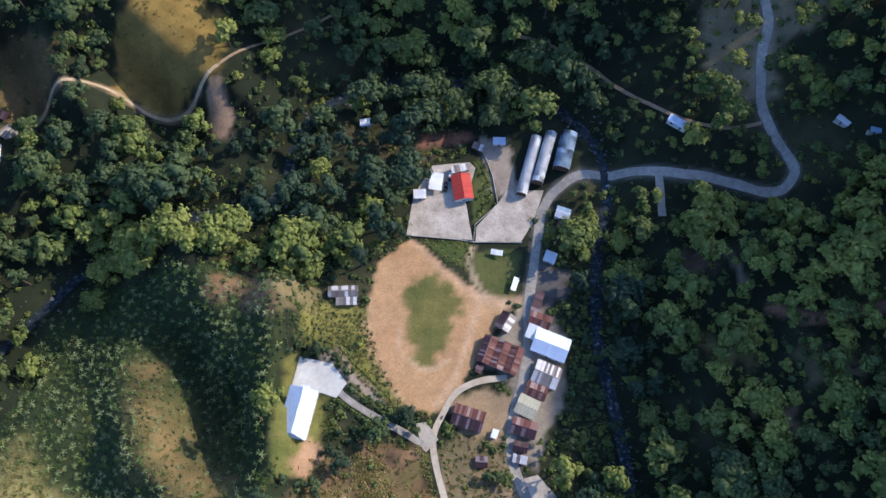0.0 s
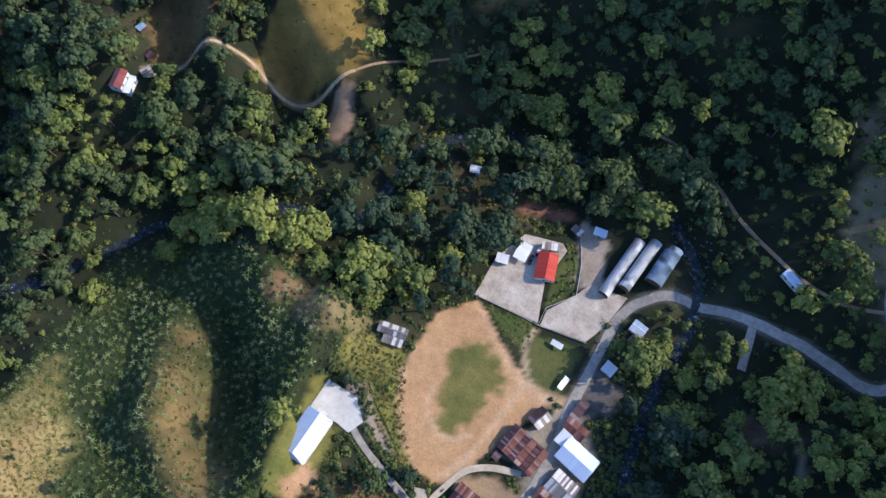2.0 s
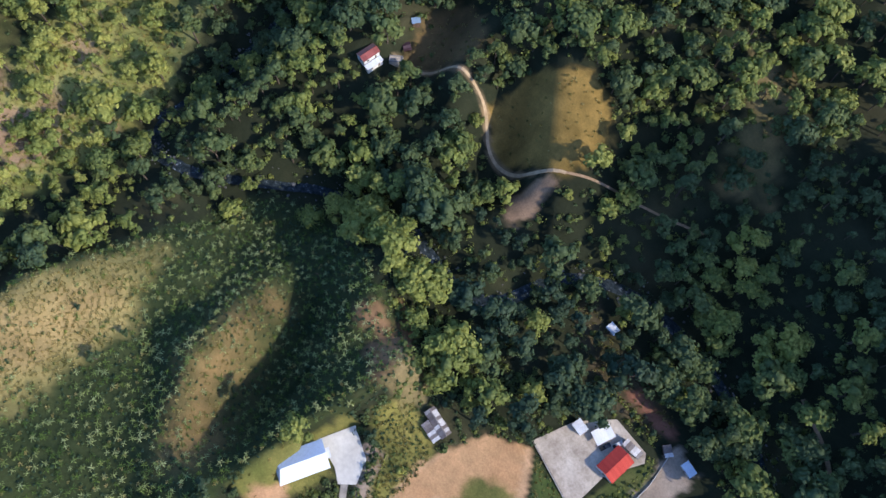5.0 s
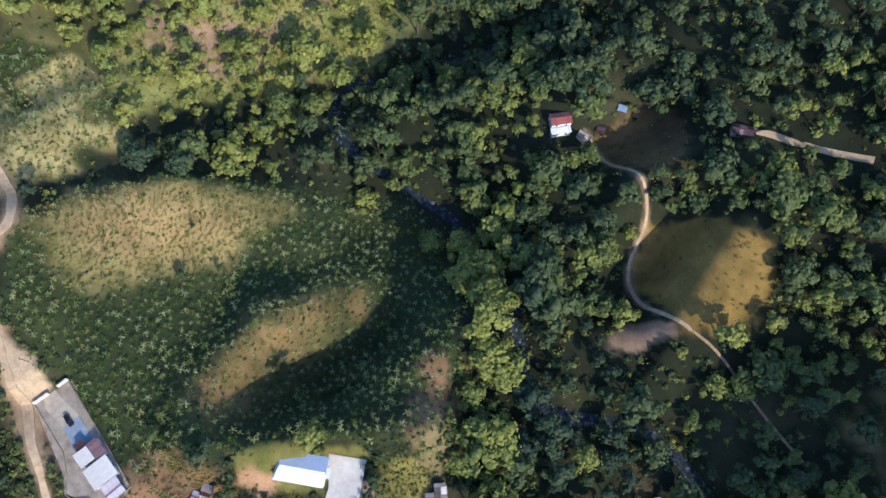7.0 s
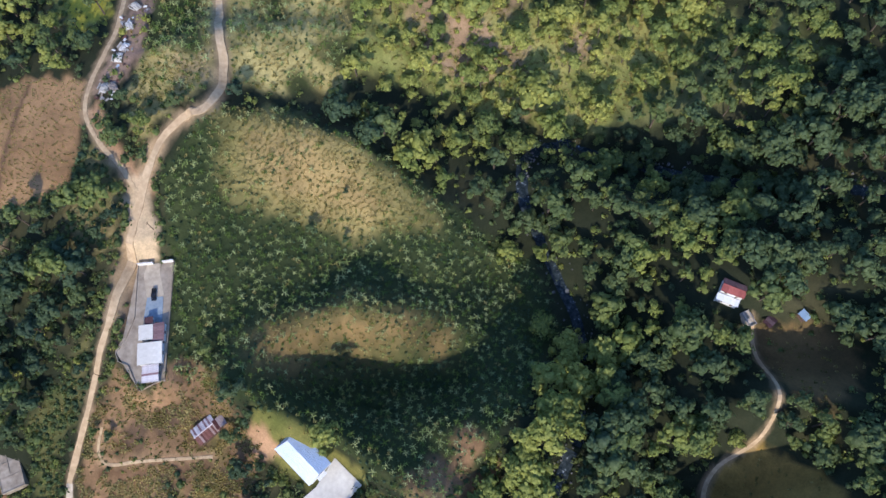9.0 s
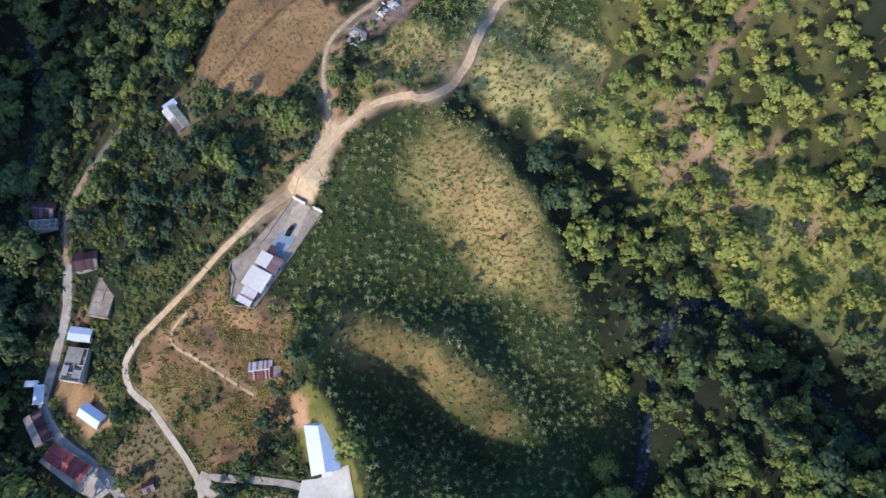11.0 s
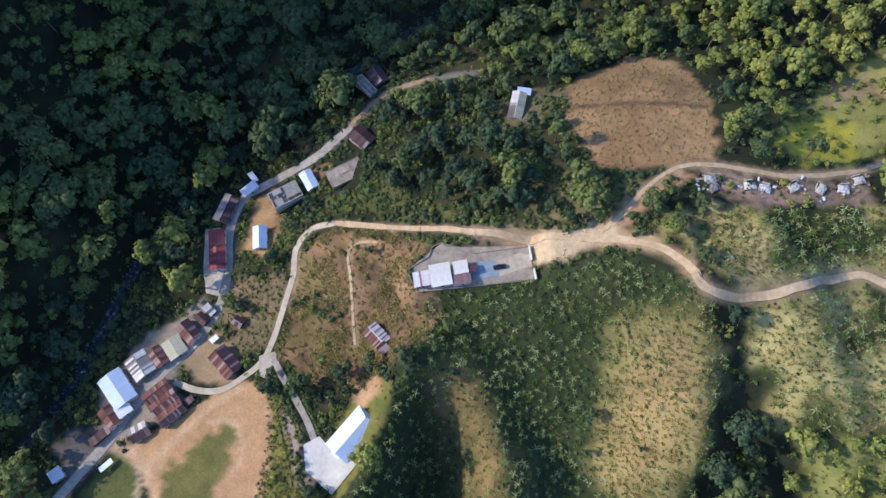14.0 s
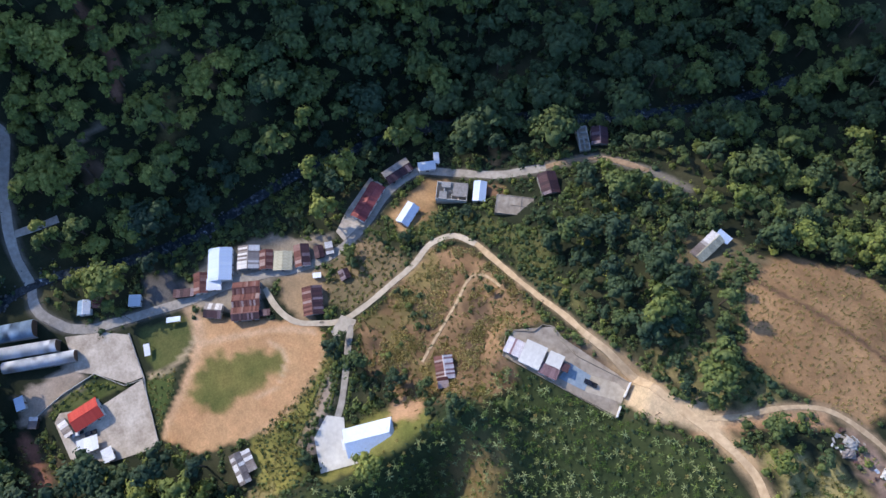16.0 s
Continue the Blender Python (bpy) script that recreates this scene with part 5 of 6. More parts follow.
# (lobes, cards, size, spread, height): broad, round, tall, feathery, small
KINDS = [(8, 22, 0.70, 4.3, 1.0), (7, 22, 0.62, 3.4, 1.0), (6, 21, 0.57, 2.7, 1.35), (11, 18, 0.65, 5.0, 0.9), (5, 20, 0.53, 2.4, 0.75), (8, 22, 0.68, 4.0, 1.15)]
CROWNS = [crown_shape(11 + i, *k) for i, k in enumerate(KINDS)]
TRUNKS = [trunk_shape(31 + i, k[4], k[3]) for i, k in enumerate(KINDS)]


def quads(n):
    return np.arange(n).reshape(-1, 4)


def foliage_mesh(name, leaf_v, core_v, tone_leaf, tone_core, mat):
    lf = quads(len(leaf_v))
    cf = (DOME_F[None] + ND * np.arange(len(core_v) // ND)[:, None, None]).reshape(-1, 3) + len(leaf_v)
    v = np.concatenate([leaf_v, core_v]).astype(np.float32)
    me = bpy.data.meshes.new(name)
    me.vertices.add(len(v))
    me.vertices.foreach_set("co", v.ravel())
    idx = np.concatenate([lf.ravel(), cf.ravel()]).astype(np.int32)
    me.loops.add(len(idx))
    me.loops.foreach_set("vertex_index", idx)
    starts = np.concatenate([np.arange(len(lf)) * 4, len(lf) * 4 + np.arange(len(cf)) * 3]).astype(np.int32)
    me.polygons.add(len(starts))
    me.polygons.foreach_set("loop_start", starts)
    me.polygons.foreach_set("use_smooth", np.arange(len(starts)) >= len(lf))
    me.update(calc_edges=True)
    a = me.attributes.new("tone", "FLOAT", "POINT")
    a.data.foreach_set("value", np.concatenate([tone_leaf, tone_core]).astype(np.float32))
    me.materials.append(mat)
    return me


rng = np.random.RandomState(21)
ALL_ROADS = [smooth_line(r, 5.0) for r in (MAIN_ROAD, LANE, RIDGE_TRACK, DRIVE, BRIDGE_ROAD, NORTH_TRACK[:7], FAR_TRACK)]
OVERGROWN = [smooth_line(r, 5.0) for r in (SPUR_ROAD, NORTH_TRACK[6:])]
OPEN_LAND = [FIELD, PITCH, WEDGE, YARD_WEST, YARD_EAST, FORECOURT, HALL_LAWN, DRY_GARDEN, COMPOUND, PLOUGHED, BANANAS, BANANAS_EAST, BANANAS_SOUTH,
             KNOLL, KNOLL_WEST, RED_BANK, WEED_STRIP, ORANGE_YARD, SOUTH_LOTS, JUNCTION_YARD, VILLAGE, RUBBLE_LOT, TERRACE, SOUTH_CLEAR, GARDEN, EARTH_LANE, APRON, [(36, 138), (37, 174), (76, 180), (84, 160), (76, 146), (62, 140)], [(-6, 163), (22, 167.5), (22, 176), (-6, 172)]]


def free_of(x, y, margin, road_margin, house_margin=2.0, land_list=OPEN_LAND):
    ok = np.ones(len(x), bool)
    for poly in land_list:
        ok &= signed(x, y, poly) > margin
    for r in ALL_ROADS:
        ok &= seg_distance(x, y, r) > road_margin
    for r in OVERGROWN:
        ok &= seg_distance(x, y, r) > 2.2
    for bx, by, br in FOOTPRINTS:
        ok &= (x - bx) ** 2 + (y - by) ** 2 > (br + house_margin) ** 2
    return ok


def scatter(x0, x1, y0, y1, step):
    gx, gy = np.meshgrid(np.arange(x0, x1, step), np.arange(y0, y1, step))
    gx, gy = gx + (np.arange(gx.shape[0]) % 2)[:, None] * step * 0.5, gy
    return (gx + rng.uniform(-0.42, 0.42, gx.shape) * step).ravel(), (gy + rng.uniform(-0.42, 0.42, gy.shape) * step).ravel()


# the woods: every tree's place, size, kind and tone
tx, ty = scatter(-375, 262, -275, 350, 8.2)
ok = free_of(tx, ty, 2.6, 4.8, 4.0, OPEN_LAND + [SOUTH_STREET, PITCH_EDGE, SAND, STALL_LOT])
ok &= (seg_distance(tx, ty, ALL_ROADS[0]) > 6.4) & (np.hypot(tx + 50, ty - 40) < 325) & (tx < 225)
tx, ty = tx[ok], ty[ok]
river_gap = np.minimum(seg_distance(tx, ty, RIVERS[0]), seg_distance(tx, ty, RIVERS[1]))
thin = np.full(len(tx), 0.98)
thin[inside(tx, ty, [(-330, -90), (-180, -110), (-215, -40), (-230, 10), (-270, 60), (-340, 60)])] = 0.66
thin[inside(tx, ty, LIGHT_SLOPE)] = 0.8
thin[(tx > 112) & (ty > 15) & (ty < 130)] = 0.95
thin[inside(tx, ty, NORTH_SCRUB)] = 0.85
thin[inside(tx, ty, [(-170, 114), (-126, 126), (-90, 122), (-55, 114), (-30, 108), (-34, 95), (-88, 94), (-165, 100)])] = 1.3
thin[inside(tx, ty, [(-228, -50), (-240, -76), (-246, -104), (-272, -122), (-310, -92), (-268, -56)])] = 1.1
thin[inside(tx, ty, [(-100, 156), (-84, 160), (-62, 182), (-74, 200), (-98, 186)])] = 0.12
thin[inside(tx, ty, HUMP)] = 0.12
thin[inside(tx, ty, [(-66, 56), (-50, 74), (-44, 90), (-60, 93), (-88, 96), (-70, 80)])] = 0.05
thin[inside(tx, ty, LANE_BANK)] = 0.3
thin[inside(tx, ty, TRACK_BANK)] = 0.45
thin[inside(tx, ty, [(118, 240), (175, 250), (185, 215), (160, 200), (158, 178), (138, 170), (128, 190)])] = 0.62
thin[inside(tx, ty, [(100, 112), (128, 110), (128, 88), (104, 92)])] = 0.25
thin[(tx > 40) & (tx < 62) & (ty > 92) & (ty < 118)] = 0.3
thin[inside(tx, ty, [(-40, 262), (-80, 300), (-110, 300), (-60, 252)])] = 0.35
thin[inside(tx, ty, [(-150, -142), (-178, -150), (-198, -174), (-218, -192), (-230, -232), (-190, -240), (-172, -210), (-152, -172)])] = 0.16
thin[inside(tx, ty, [(-110, 205), (-70, 200), (-60, 225), (-95, 228)])] = 0.25
keep = (rng.rand(len(tx)) < thin * (0.75 + 0.4 * fractal(tx, ty, 25, 6))) & (river_gap > np.where(tx < -190, 1.0, 3.0) + 4.5 * (np.exp(-((tx + 170) ** 2 + (ty - 92) ** 2) / 250) + np.exp(-((tx + 76) ** 2 + (ty - 142) ** 2) / 250)))
tx, ty, river_gap = tx[keep], ty[keep], river_gap[keep]
grove = fractal(tx, ty, 38, 8)
tsize = np.clip(np.exp(rng.normal(-0.06, 0.36, len(tx))) * (0.62 + 0.85 * fractal(tx, ty, 42, 9)), 0.42, 1.75)
tsize[river_gap < 16] *= 1.12
tall = rng.rand(len(tx)) < 0.1
tsize[tall] = np.clip(tsize[tall] * 1.45, 1.2, 2.1)
ttone = np.clip(0.0 + 0.95 * (grove - 0.25) + rng.normal(0, 0.16, len(tx)), 0.0, 0.98)
# tones shifted area by area: shade and sun on the slopes put into leaf colour
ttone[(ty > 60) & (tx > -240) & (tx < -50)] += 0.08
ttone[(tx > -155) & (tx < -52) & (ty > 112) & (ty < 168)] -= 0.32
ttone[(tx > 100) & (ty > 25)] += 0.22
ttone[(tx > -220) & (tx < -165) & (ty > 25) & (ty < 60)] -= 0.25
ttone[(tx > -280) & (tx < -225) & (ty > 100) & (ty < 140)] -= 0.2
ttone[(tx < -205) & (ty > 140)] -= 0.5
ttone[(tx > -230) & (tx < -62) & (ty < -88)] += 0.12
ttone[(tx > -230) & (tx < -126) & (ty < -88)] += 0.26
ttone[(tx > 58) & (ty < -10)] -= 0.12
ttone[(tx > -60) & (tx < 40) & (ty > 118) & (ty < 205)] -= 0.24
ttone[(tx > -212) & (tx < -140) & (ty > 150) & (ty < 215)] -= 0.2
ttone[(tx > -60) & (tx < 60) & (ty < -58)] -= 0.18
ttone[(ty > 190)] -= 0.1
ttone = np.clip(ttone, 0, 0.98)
beside_road = np.minimum(seg_distance(tx, ty, ALL_ROADS[0]), seg_distance(tx, ty, ALL_ROADS[1])) < 13
tsize[beside_road] = np.minimum(tsize[beside_road], 0.85)
street_side = inside(tx, ty, [(54, 15), (58, 92), (76, 92), (74, 15)])
tsize[street_side] = np.minimum(tsize[street_side], 0.55)
behind = inside(tx, ty, [(78, 140), (80, 185), (112, 205), (116, 155)])
tsize[behind] = np.minimum(tsize[behind], 0.7)
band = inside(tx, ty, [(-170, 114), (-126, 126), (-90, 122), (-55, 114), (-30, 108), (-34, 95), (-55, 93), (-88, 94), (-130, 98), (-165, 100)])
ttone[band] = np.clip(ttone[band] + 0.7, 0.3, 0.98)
tsize[band] = np.clip(tsize[band] * 1.15, 0.8, 1.75)
# yellower trees of the west slope, its strong sun added to their tone
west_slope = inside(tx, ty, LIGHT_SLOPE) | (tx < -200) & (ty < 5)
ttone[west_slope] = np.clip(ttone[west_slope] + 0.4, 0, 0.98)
tkind = rng.choice(6, len(tx), p=[0.24, 0.2, 0.14, 0.16, 0.12, 0.14])
tturn = rng.uniform(0, 2 * math.pi, len(tx))
tz = height(tx, ty)

# the trees round the village and the plantation stand as things of their own, the rest is woodland
single = np.argsort(seg_distance(tx, ty, [(-40, 98), (30, 20), (-60, -50), (-120, -85)]))[:290]
is_single = np.zeros(len(tx), bool)
is_single[single] = True

BRIGHT_TREES = [(-52, 145), (-154, 86), (-79, 100), (-35, 184), (-28, 126), (7, 181), (-7, 196), (-177, 56), (-63, 37)]
templates = []
for i, k in enumerate(KINDS):
    lv, cv = CROWNS[i]
    for j, tone in enumerate((0.05, 0.32, 0.62)):
        # inner mass a step darker: shade between the leaves put into its tone
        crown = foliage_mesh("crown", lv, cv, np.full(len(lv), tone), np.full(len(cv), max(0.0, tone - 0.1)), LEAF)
        trunk = mesh_from("trunk", *TRUNKS[i], BARK)
        templates.append((trunk, crown))
TREE_LABELS = ["broad-crowned green tree with layered foliage", "round-crowned dense green tree", "tall narrow green tree", "wide feathery-crowned tree with gaps",
               "small bushy green tree", "large dark green tree with lobed crown"]
for n in single:
    i = int(tkind[n])
    t = new("tree")
    t.matrix_world = pose(tx[n], ty[n], tz[n], 0, 0, math.degrees(tturn[n])) @ Matrix.Diagonal((tsize[n], tsize[n], tsize[n], 1))
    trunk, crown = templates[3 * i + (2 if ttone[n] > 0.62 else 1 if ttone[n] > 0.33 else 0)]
    link_mesh("trunk", trunk, t)
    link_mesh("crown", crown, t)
    tagged(t, TREE_LABELS[i] + (", yellowish" if ttone[n] > 0.6 else ""), "tree", "trees round the village")


# trees that stand out singly: place, kind, size, tone
SOLITARY = [(-47, 59, 2, 0.42, 0), (-43, 58, 2, 0.45, 0), (-39, 56.5, 2, 0.4, 0), (-35.5, 54, 2, 0.44, 0), (-32.5, 50.5, 2, 0.42, 0), (-131, -18, 1, 0.8, 1), (-136, -5, 4, 0.8, 0), (-153, -15, 4, 0.6, 0),
            (-75, -106, 1, 0.85, 1), (-10.5, 32.5, 0, 1.05, 0), (-6, 27, 1, 0.6, 0), (28, 10, 1, 0.75, 1), (24, 22, 4, 0.7, 1), (-19, -37, 4, 0.9, 1), (-62, 2, 1, 0.9, 0), (-57, -2, 0, 0.85, 0), (-55, 8, 4, 0.9, 0),
            (24.5, 150, 4, 0.45, 0), (27, 146, 4, 0.4, 1), (25, 142, 4, 0.5, 0), (28.5, 140, 4, 0.4, 0), (23, 138, 4, 0.45, 1), (27.5, 135, 4, 0.45, 0), (24, 132, 4, 0.4, 0), (21.5, 128.5, 4, 0.4, 1), (25.2, 154, 4, 0.4, 0), (2, 160, 4, 0.6, 0), (9, 161, 4, 0.55, 0), (15, 160.5, 4, 0.6, 1),
            (46, 24, 4, 0.7, 2), (50, 21, 4, 0.8, 1), (47, 17, 4, 0.6, 2), (-35.8, 14.3, 0, 1.0, 0), (-44.3, 4.5, 5, 0.9, 0), (0.8, -2.7, 1, 0.5, 0), (23, 9.9, 1, 0.8, 0), (30.6, 8.9, 3, 0.7, 1), (24, -17, 5, 0.8, 0), (-17, -43, 4, 0.9, 1), (-66, -20, 1, 0.9, 1), (-40, 20, 4, 0.8, 0), (-34, 14, 4, 0.9, 0), (-30, 20, 4, 0.7, 1), (30, -6, 4, 0.7, 0)] + [(x, y, 3, 1.15, 2) for x, y in BRIGHT_TREES]
for x, y, i, s, j in SOLITARY:
    t = new("tree")
    t.matrix_world = pose(x, y, ground_at(x, y), 0, 0, (x * 37 + y * 11) % 360) @ Matrix.Diagonal((s, s, s, 1))
    link_mesh("trunk", templates[3 * i + j][0], t)
    link_mesh("crown", templates[3 * i + j][1], t)
    tagged(t, "small dark tree beside the hall's forecourt" if i == 2 else TREE_LABELS[i] + " standing alone", "tree", "solitary trees")


def plant_all(name, shapes, px, py, pz, size, kind, turn, tone, mat, label, category, trunks=None):
    """Many plants as one mesh."""
    leaves, cores, tl, tc, bark_v, bark_f, nb = [], [], [], [], [], [], 0
    for i, (lv, cv) in enumerate(shapes):
        k = np.where(kind == i)[0]
        if not len(k):
            continue
        c, s = np.cos(turn[k]), np.sin(turn[k])
        rot = np.stack([np.stack([c, -s, 0 * c], 1), np.stack([s, c, 0 * c], 1), np.stack([0 * c, 0 * c, 1 + 0 * c], 1)], 1) * size[k][:, None, None]
        at = np.stack([px[k], py[k], pz[k]], 1)
        leaves.append((np.einsum("nij,vj->nvi", rot, lv) + at[:, None]).reshape(-1, 3))
        tl.append(np.repeat(tone[k], len(lv)))
        if len(cv):
            cores.append((np.einsum("nij,vj->nvi", rot, cv) + at[:, None]).reshape(-1, 3))
            # same darkening of the inner mass, painted shade behind the leaves
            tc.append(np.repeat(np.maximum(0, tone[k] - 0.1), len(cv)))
        if trunks:
            bv, bf = trunks[i]
            bark_v.append((np.einsum("nij,vj->nvi", rot, bv) + at[:, None]).reshape(-1, 3))
            bark_f.append((bf[None] + (nb + len(bv) * np.arange(len(k)))[:, None, None]).reshape(-1, 4))
            nb += len(bv) * len(k)
    cores = np.concatenate(cores) if cores else np.zeros((0, 3))
    tc = np.concatenate(tc) if tc else np.zeros(0)
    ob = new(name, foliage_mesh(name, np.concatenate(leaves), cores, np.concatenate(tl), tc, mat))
    tagged(ob, label, category, kind="stuff")
    if trunks:
        b = new("woodland_trunks", mesh_from("woodland_trunks", np.concatenate(bark_v), np.concatenate(bark_f), BARK))
        tagged(b, "grey-brown trunks and limbs of the woodland", "trunks", kind="stuff")
    return ob


far = ~is_single
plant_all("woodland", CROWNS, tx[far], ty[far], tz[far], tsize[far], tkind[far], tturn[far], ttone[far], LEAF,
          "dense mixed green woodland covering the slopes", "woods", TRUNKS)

# undergrowth and shrubs
SHRUBS = []
for i in range(3):
    r2 = np.random.RandomState(60 + i)
    lv = np.concatenate([leaf_cards(r2, np.array([r2.uniform(-0.6, 0.6), r2.uniform(-0.6, 0.6), 0.6]), 0.9, 10, 0.31) for q in range(2)])
    SHRUBS.append((lv, lobe_mass(r2, np.array([0, 0, 0.35]), 0.7)))
sx, sy = scatter(-350, 190, -240, 310, 5.5)
soft_land = [p for p in OPEN_LAND if p not in (DRY_GARDEN, WEED_STRIP, SOUTH_LOTS, KNOLL_WEST, SOUTH_CLEAR, RUBBLE_LOT)]
ok = free_of(sx, sy, 0.6, 3.0, 0.6, soft_land + [SAND, STALL_LOT, PITCH_EDGE])
dry = inside(sx, sy, DRY_GARDEN) | inside(sx, sy, WEED_STRIP) | inside(sx, sy, SOUTH_LOTS) | inside(sx, sy, KNOLL_WEST) | inside(sx, sy, SOUTH_CLEAR)
ok &= np.where(dry | inside(sx, sy, RUBBLE_LOT), (fractal(sx, sy, 14, 13) > 0.50) & (rng.rand(len(sx)) < 0.6), rng.rand(len(sx)) < np.where(inside(sx, sy, LIGHT_SLOPE), 0.9, 0.8))
ok &= np.hypot(sx + 50, sy - 40) < 315
sx, sy = sx[ok], sy[ok]
hedge = []
for line, gap in (([(-3, 27), (-14, 33), (-24, 39), (-33, 46)], 1.3), ([(-9, 20), (-20, 26), (-30, 34)], 1.5), ([(22, 128), (28, 140), (26, 150), (22, 157)], 2.0), ([(24, 131), (24, 147), (20, 156)], 2.2),
                  ([(-42.6, 53.2), (-35, 45.4), (-26.2, 39), (-19.5, 34)], 0.9), ([(-38.6, 39.6), (-32.9, 35.2), (-25.7, 32)], 1.1), ([(-38.7, 61.5), (-32.6, 54.4), (-28.6, 51.2), (-17, 40)], 1.2), ([(-12, 158), (-1, 161), (10, 162), (18, 161)], 1.4), ([(-10, 160), (0, 163), (16, 164)], 1.8),
                  ([(q[0] - 3.4, q[1] - 1.2) for q in LANE[1:7]], 2.1), ([(q[0] - 4.6, q[1] - 1.0) for q in LANE[1:6]], 2.7), ([(q[0] + 3.6, q[1] + 1.0) for q in LANE[1:8]], 2.5)):
    hedge.append(smooth_line(line, gap))
hedge = np.concatenate(hedge)
clear = (seg_distance(hedge[:, 0], hedge[:, 1], ALL_ROADS[1]) > 2.9) & (seg_distance(hedge[:, 0], hedge[:, 1], ALL_ROADS[3]) > 2.4)
for poly in (FIELD, JUNCTION_YARD, FORECOURT, APRON, COMPOUND):
    clear &= signed(hedge[:, 0], hedge[:, 1], poly) > 0.8
for bx0, by0, br in FOOTPRINTS:
    clear &= (hedge[:, 0] - bx0) ** 2 + (hedge[:, 1] - by0) ** 2 > br ** 2
hedge = hedge[clear]

sx, sy = np.concatenate([sx, hedge[:, 0]]), np.concatenate([sy, hedge[:, 1]])
n = len(sx)
light_shrub = inside(sx, sy, LIGHT_SLOPE) * 0.45
stone = np.clip(0.15 + light_shrub + 0.9 * (fractal(sx, sy, 26, 8) - 0.3) + rng.normal(0, 0.14, n), 0, 0.98)
ssize = np.clip(rng.normal(1.5, 0.5, n), 0.6, 2.8)
ssize[-len(hedge):] = rng.uniform(0.5, 0.9, len(hedge))
stone[-len(hedge):] = rng.uniform(0.4, 0.85, len(hedge))
plant_all("shrubs", SHRUBS, sx, sy, height(sx, sy), ssize, rng.choice(3, n), rng.uniform(0, 6.28, n), stone, LEAF, "mixed green shrubs and undergrowth", "shrubs")


# dense bushes on the banks and between the trees round the village
qx, qy = scatter(-120, 78, -132, 126, 2.5)
k = free_of(qx, qy, 0.4, 2.4, 0.4, soft_land + [SAND, STALL_LOT, PITCH_EDGE, DRY_GARDEN, SOUTH_LOTS, WEED_STRIP, APRON])
k &= (rng.rand(len(qx)) < 0.85) & (np.minimum(seg_distance(qx, qy, RIVERS[0]), seg_distance(qx, qy, RIVERS[1])) > 5)
qx, qy = qx[k], qy[k]
crowded = np.zeros(len(qx), bool)
for x0, y0, s0 in zip(tx, ty, tsize):
    crowded |= (qx - x0) ** 2 + (qy - y0) ** 2 < (3.6 * s0) ** 2
qx, qy = qx[~crowded], qy[~crowded]
n = len(qx)
plant_all("bushes", SHRUBS, qx, qy, height(qx, qy) - 0.1, np.clip(rng.lognormal(0.25, 0.35, n), 0.6, 2.6), rng.choice(3, n), rng.uniform(0, 6.28, n), np.clip(0.06 + 0.6 * (fractal(qx, qy, 17, 23) - 0.2) + rng.normal(0, 0.07, n), 0, 0.7), LEAF,
          "dense green bushes on banks and clearings", "bushes")


def tuft_shape(seed, blades):
    """A low tuft of broad pointed blades."""
    r2 = np.random.RandomState(seed)
    v = []
    for i in range(blades):
        a = i * 6.283 / blades + r2.uniform(-0.4, 0.4)
        d, s = np.array([math.cos(a), math.sin(a), 0]), np.array([-math.sin(a), math.cos(a), 0])
        l, h = r2.uniform(0.9, 1.5), r2.uniform(0.9, 1.6)
        v += [np.array([0, 0, 0.1]) - s * 0.1, d * l * 0.5 - s * 0.2 + [0, 0, h], d * l + [0, 0, h * 0.7], d * l * 0.5 + s * 0.2 + [0, 0, h]]
    return np.array(v), np.zeros((0, 3))


def banana_shape(seed, leaves, length, width):
    """A rosette of arching leaves, each folded along its rib."""
    r2 = np.random.RandomState(seed)
    v = []
    for i in range(leaves):
        a = i * 2.4 + r2.uniform(-0.25, 0.25)
        l, lift = length * r2.uniform(0.75, 1.15), r2.uniform(0.2, 1.0)
        d, s = np.array([math.cos(a), math.sin(a), 0]), np.array([-math.sin(a), math.cos(a), 0])
        base, mid, tip = np.array([0, 0, 2.0]), d * l * 0.5 + [0, 0, 2.0 + lift], d * l + [0, 0, 1.6 + lift * 0.6]
        w = width * r2.uniform(0.8, 1.2)
        v += [base + s * 0.08, mid + s * w - [0, 0, 0.1], mid, base, base, mid, mid - s * w - [0, 0, 0.1], base - s * 0.08]
        v += [mid + s * w - [0, 0, 0.1], tip + s * 0.1, tip, mid, mid, tip, tip - s * 0.1, mid - s * w - [0, 0, 0.1]]
    for k in range(4):
        c, e = (math.cos(k * 1.571) * 0.14, math.sin(k * 1.571) * 0.14), (math.cos(k * 1.571 + 1.571) * 0.14, math.sin(k * 1.571 + 1.571) * 0.14)
        v += [np.array([*c, -0.3]), np.array([*e, -0.3]), np.array([*e, 2.05]), np.array([*c, 2.05])]
    return np.array(v), np.zeros((0, 3))


BANANA = [banana_shape(80 + i, 7 + i % 3, 1.95, 0.12) for i in range(4)]
bx, by = scatter(-250, -40, -160, 110, 3.1)
grow = np.zeros(len(bx), bool)
for poly in (BANANAS, BANANAS_EAST, BANANAS_SOUTH):
    grow |= signed(bx, by, poly) < -1.0
dryness = np.maximum(1 - ramp(signed(bx, by, DRY_A) + 22 * (fractal(bx, by, 14, 15) - 0.5), -4, 5), 1 - ramp(signed(bx, by, DRY_B) + 22 * (fractal(bx, by, 14, 16) - 0.5), -4, 5))
dryness = np.maximum(dryness, ramp(fractal(bx, by, 20, 17), 0.62, 0.72) * 0.4)
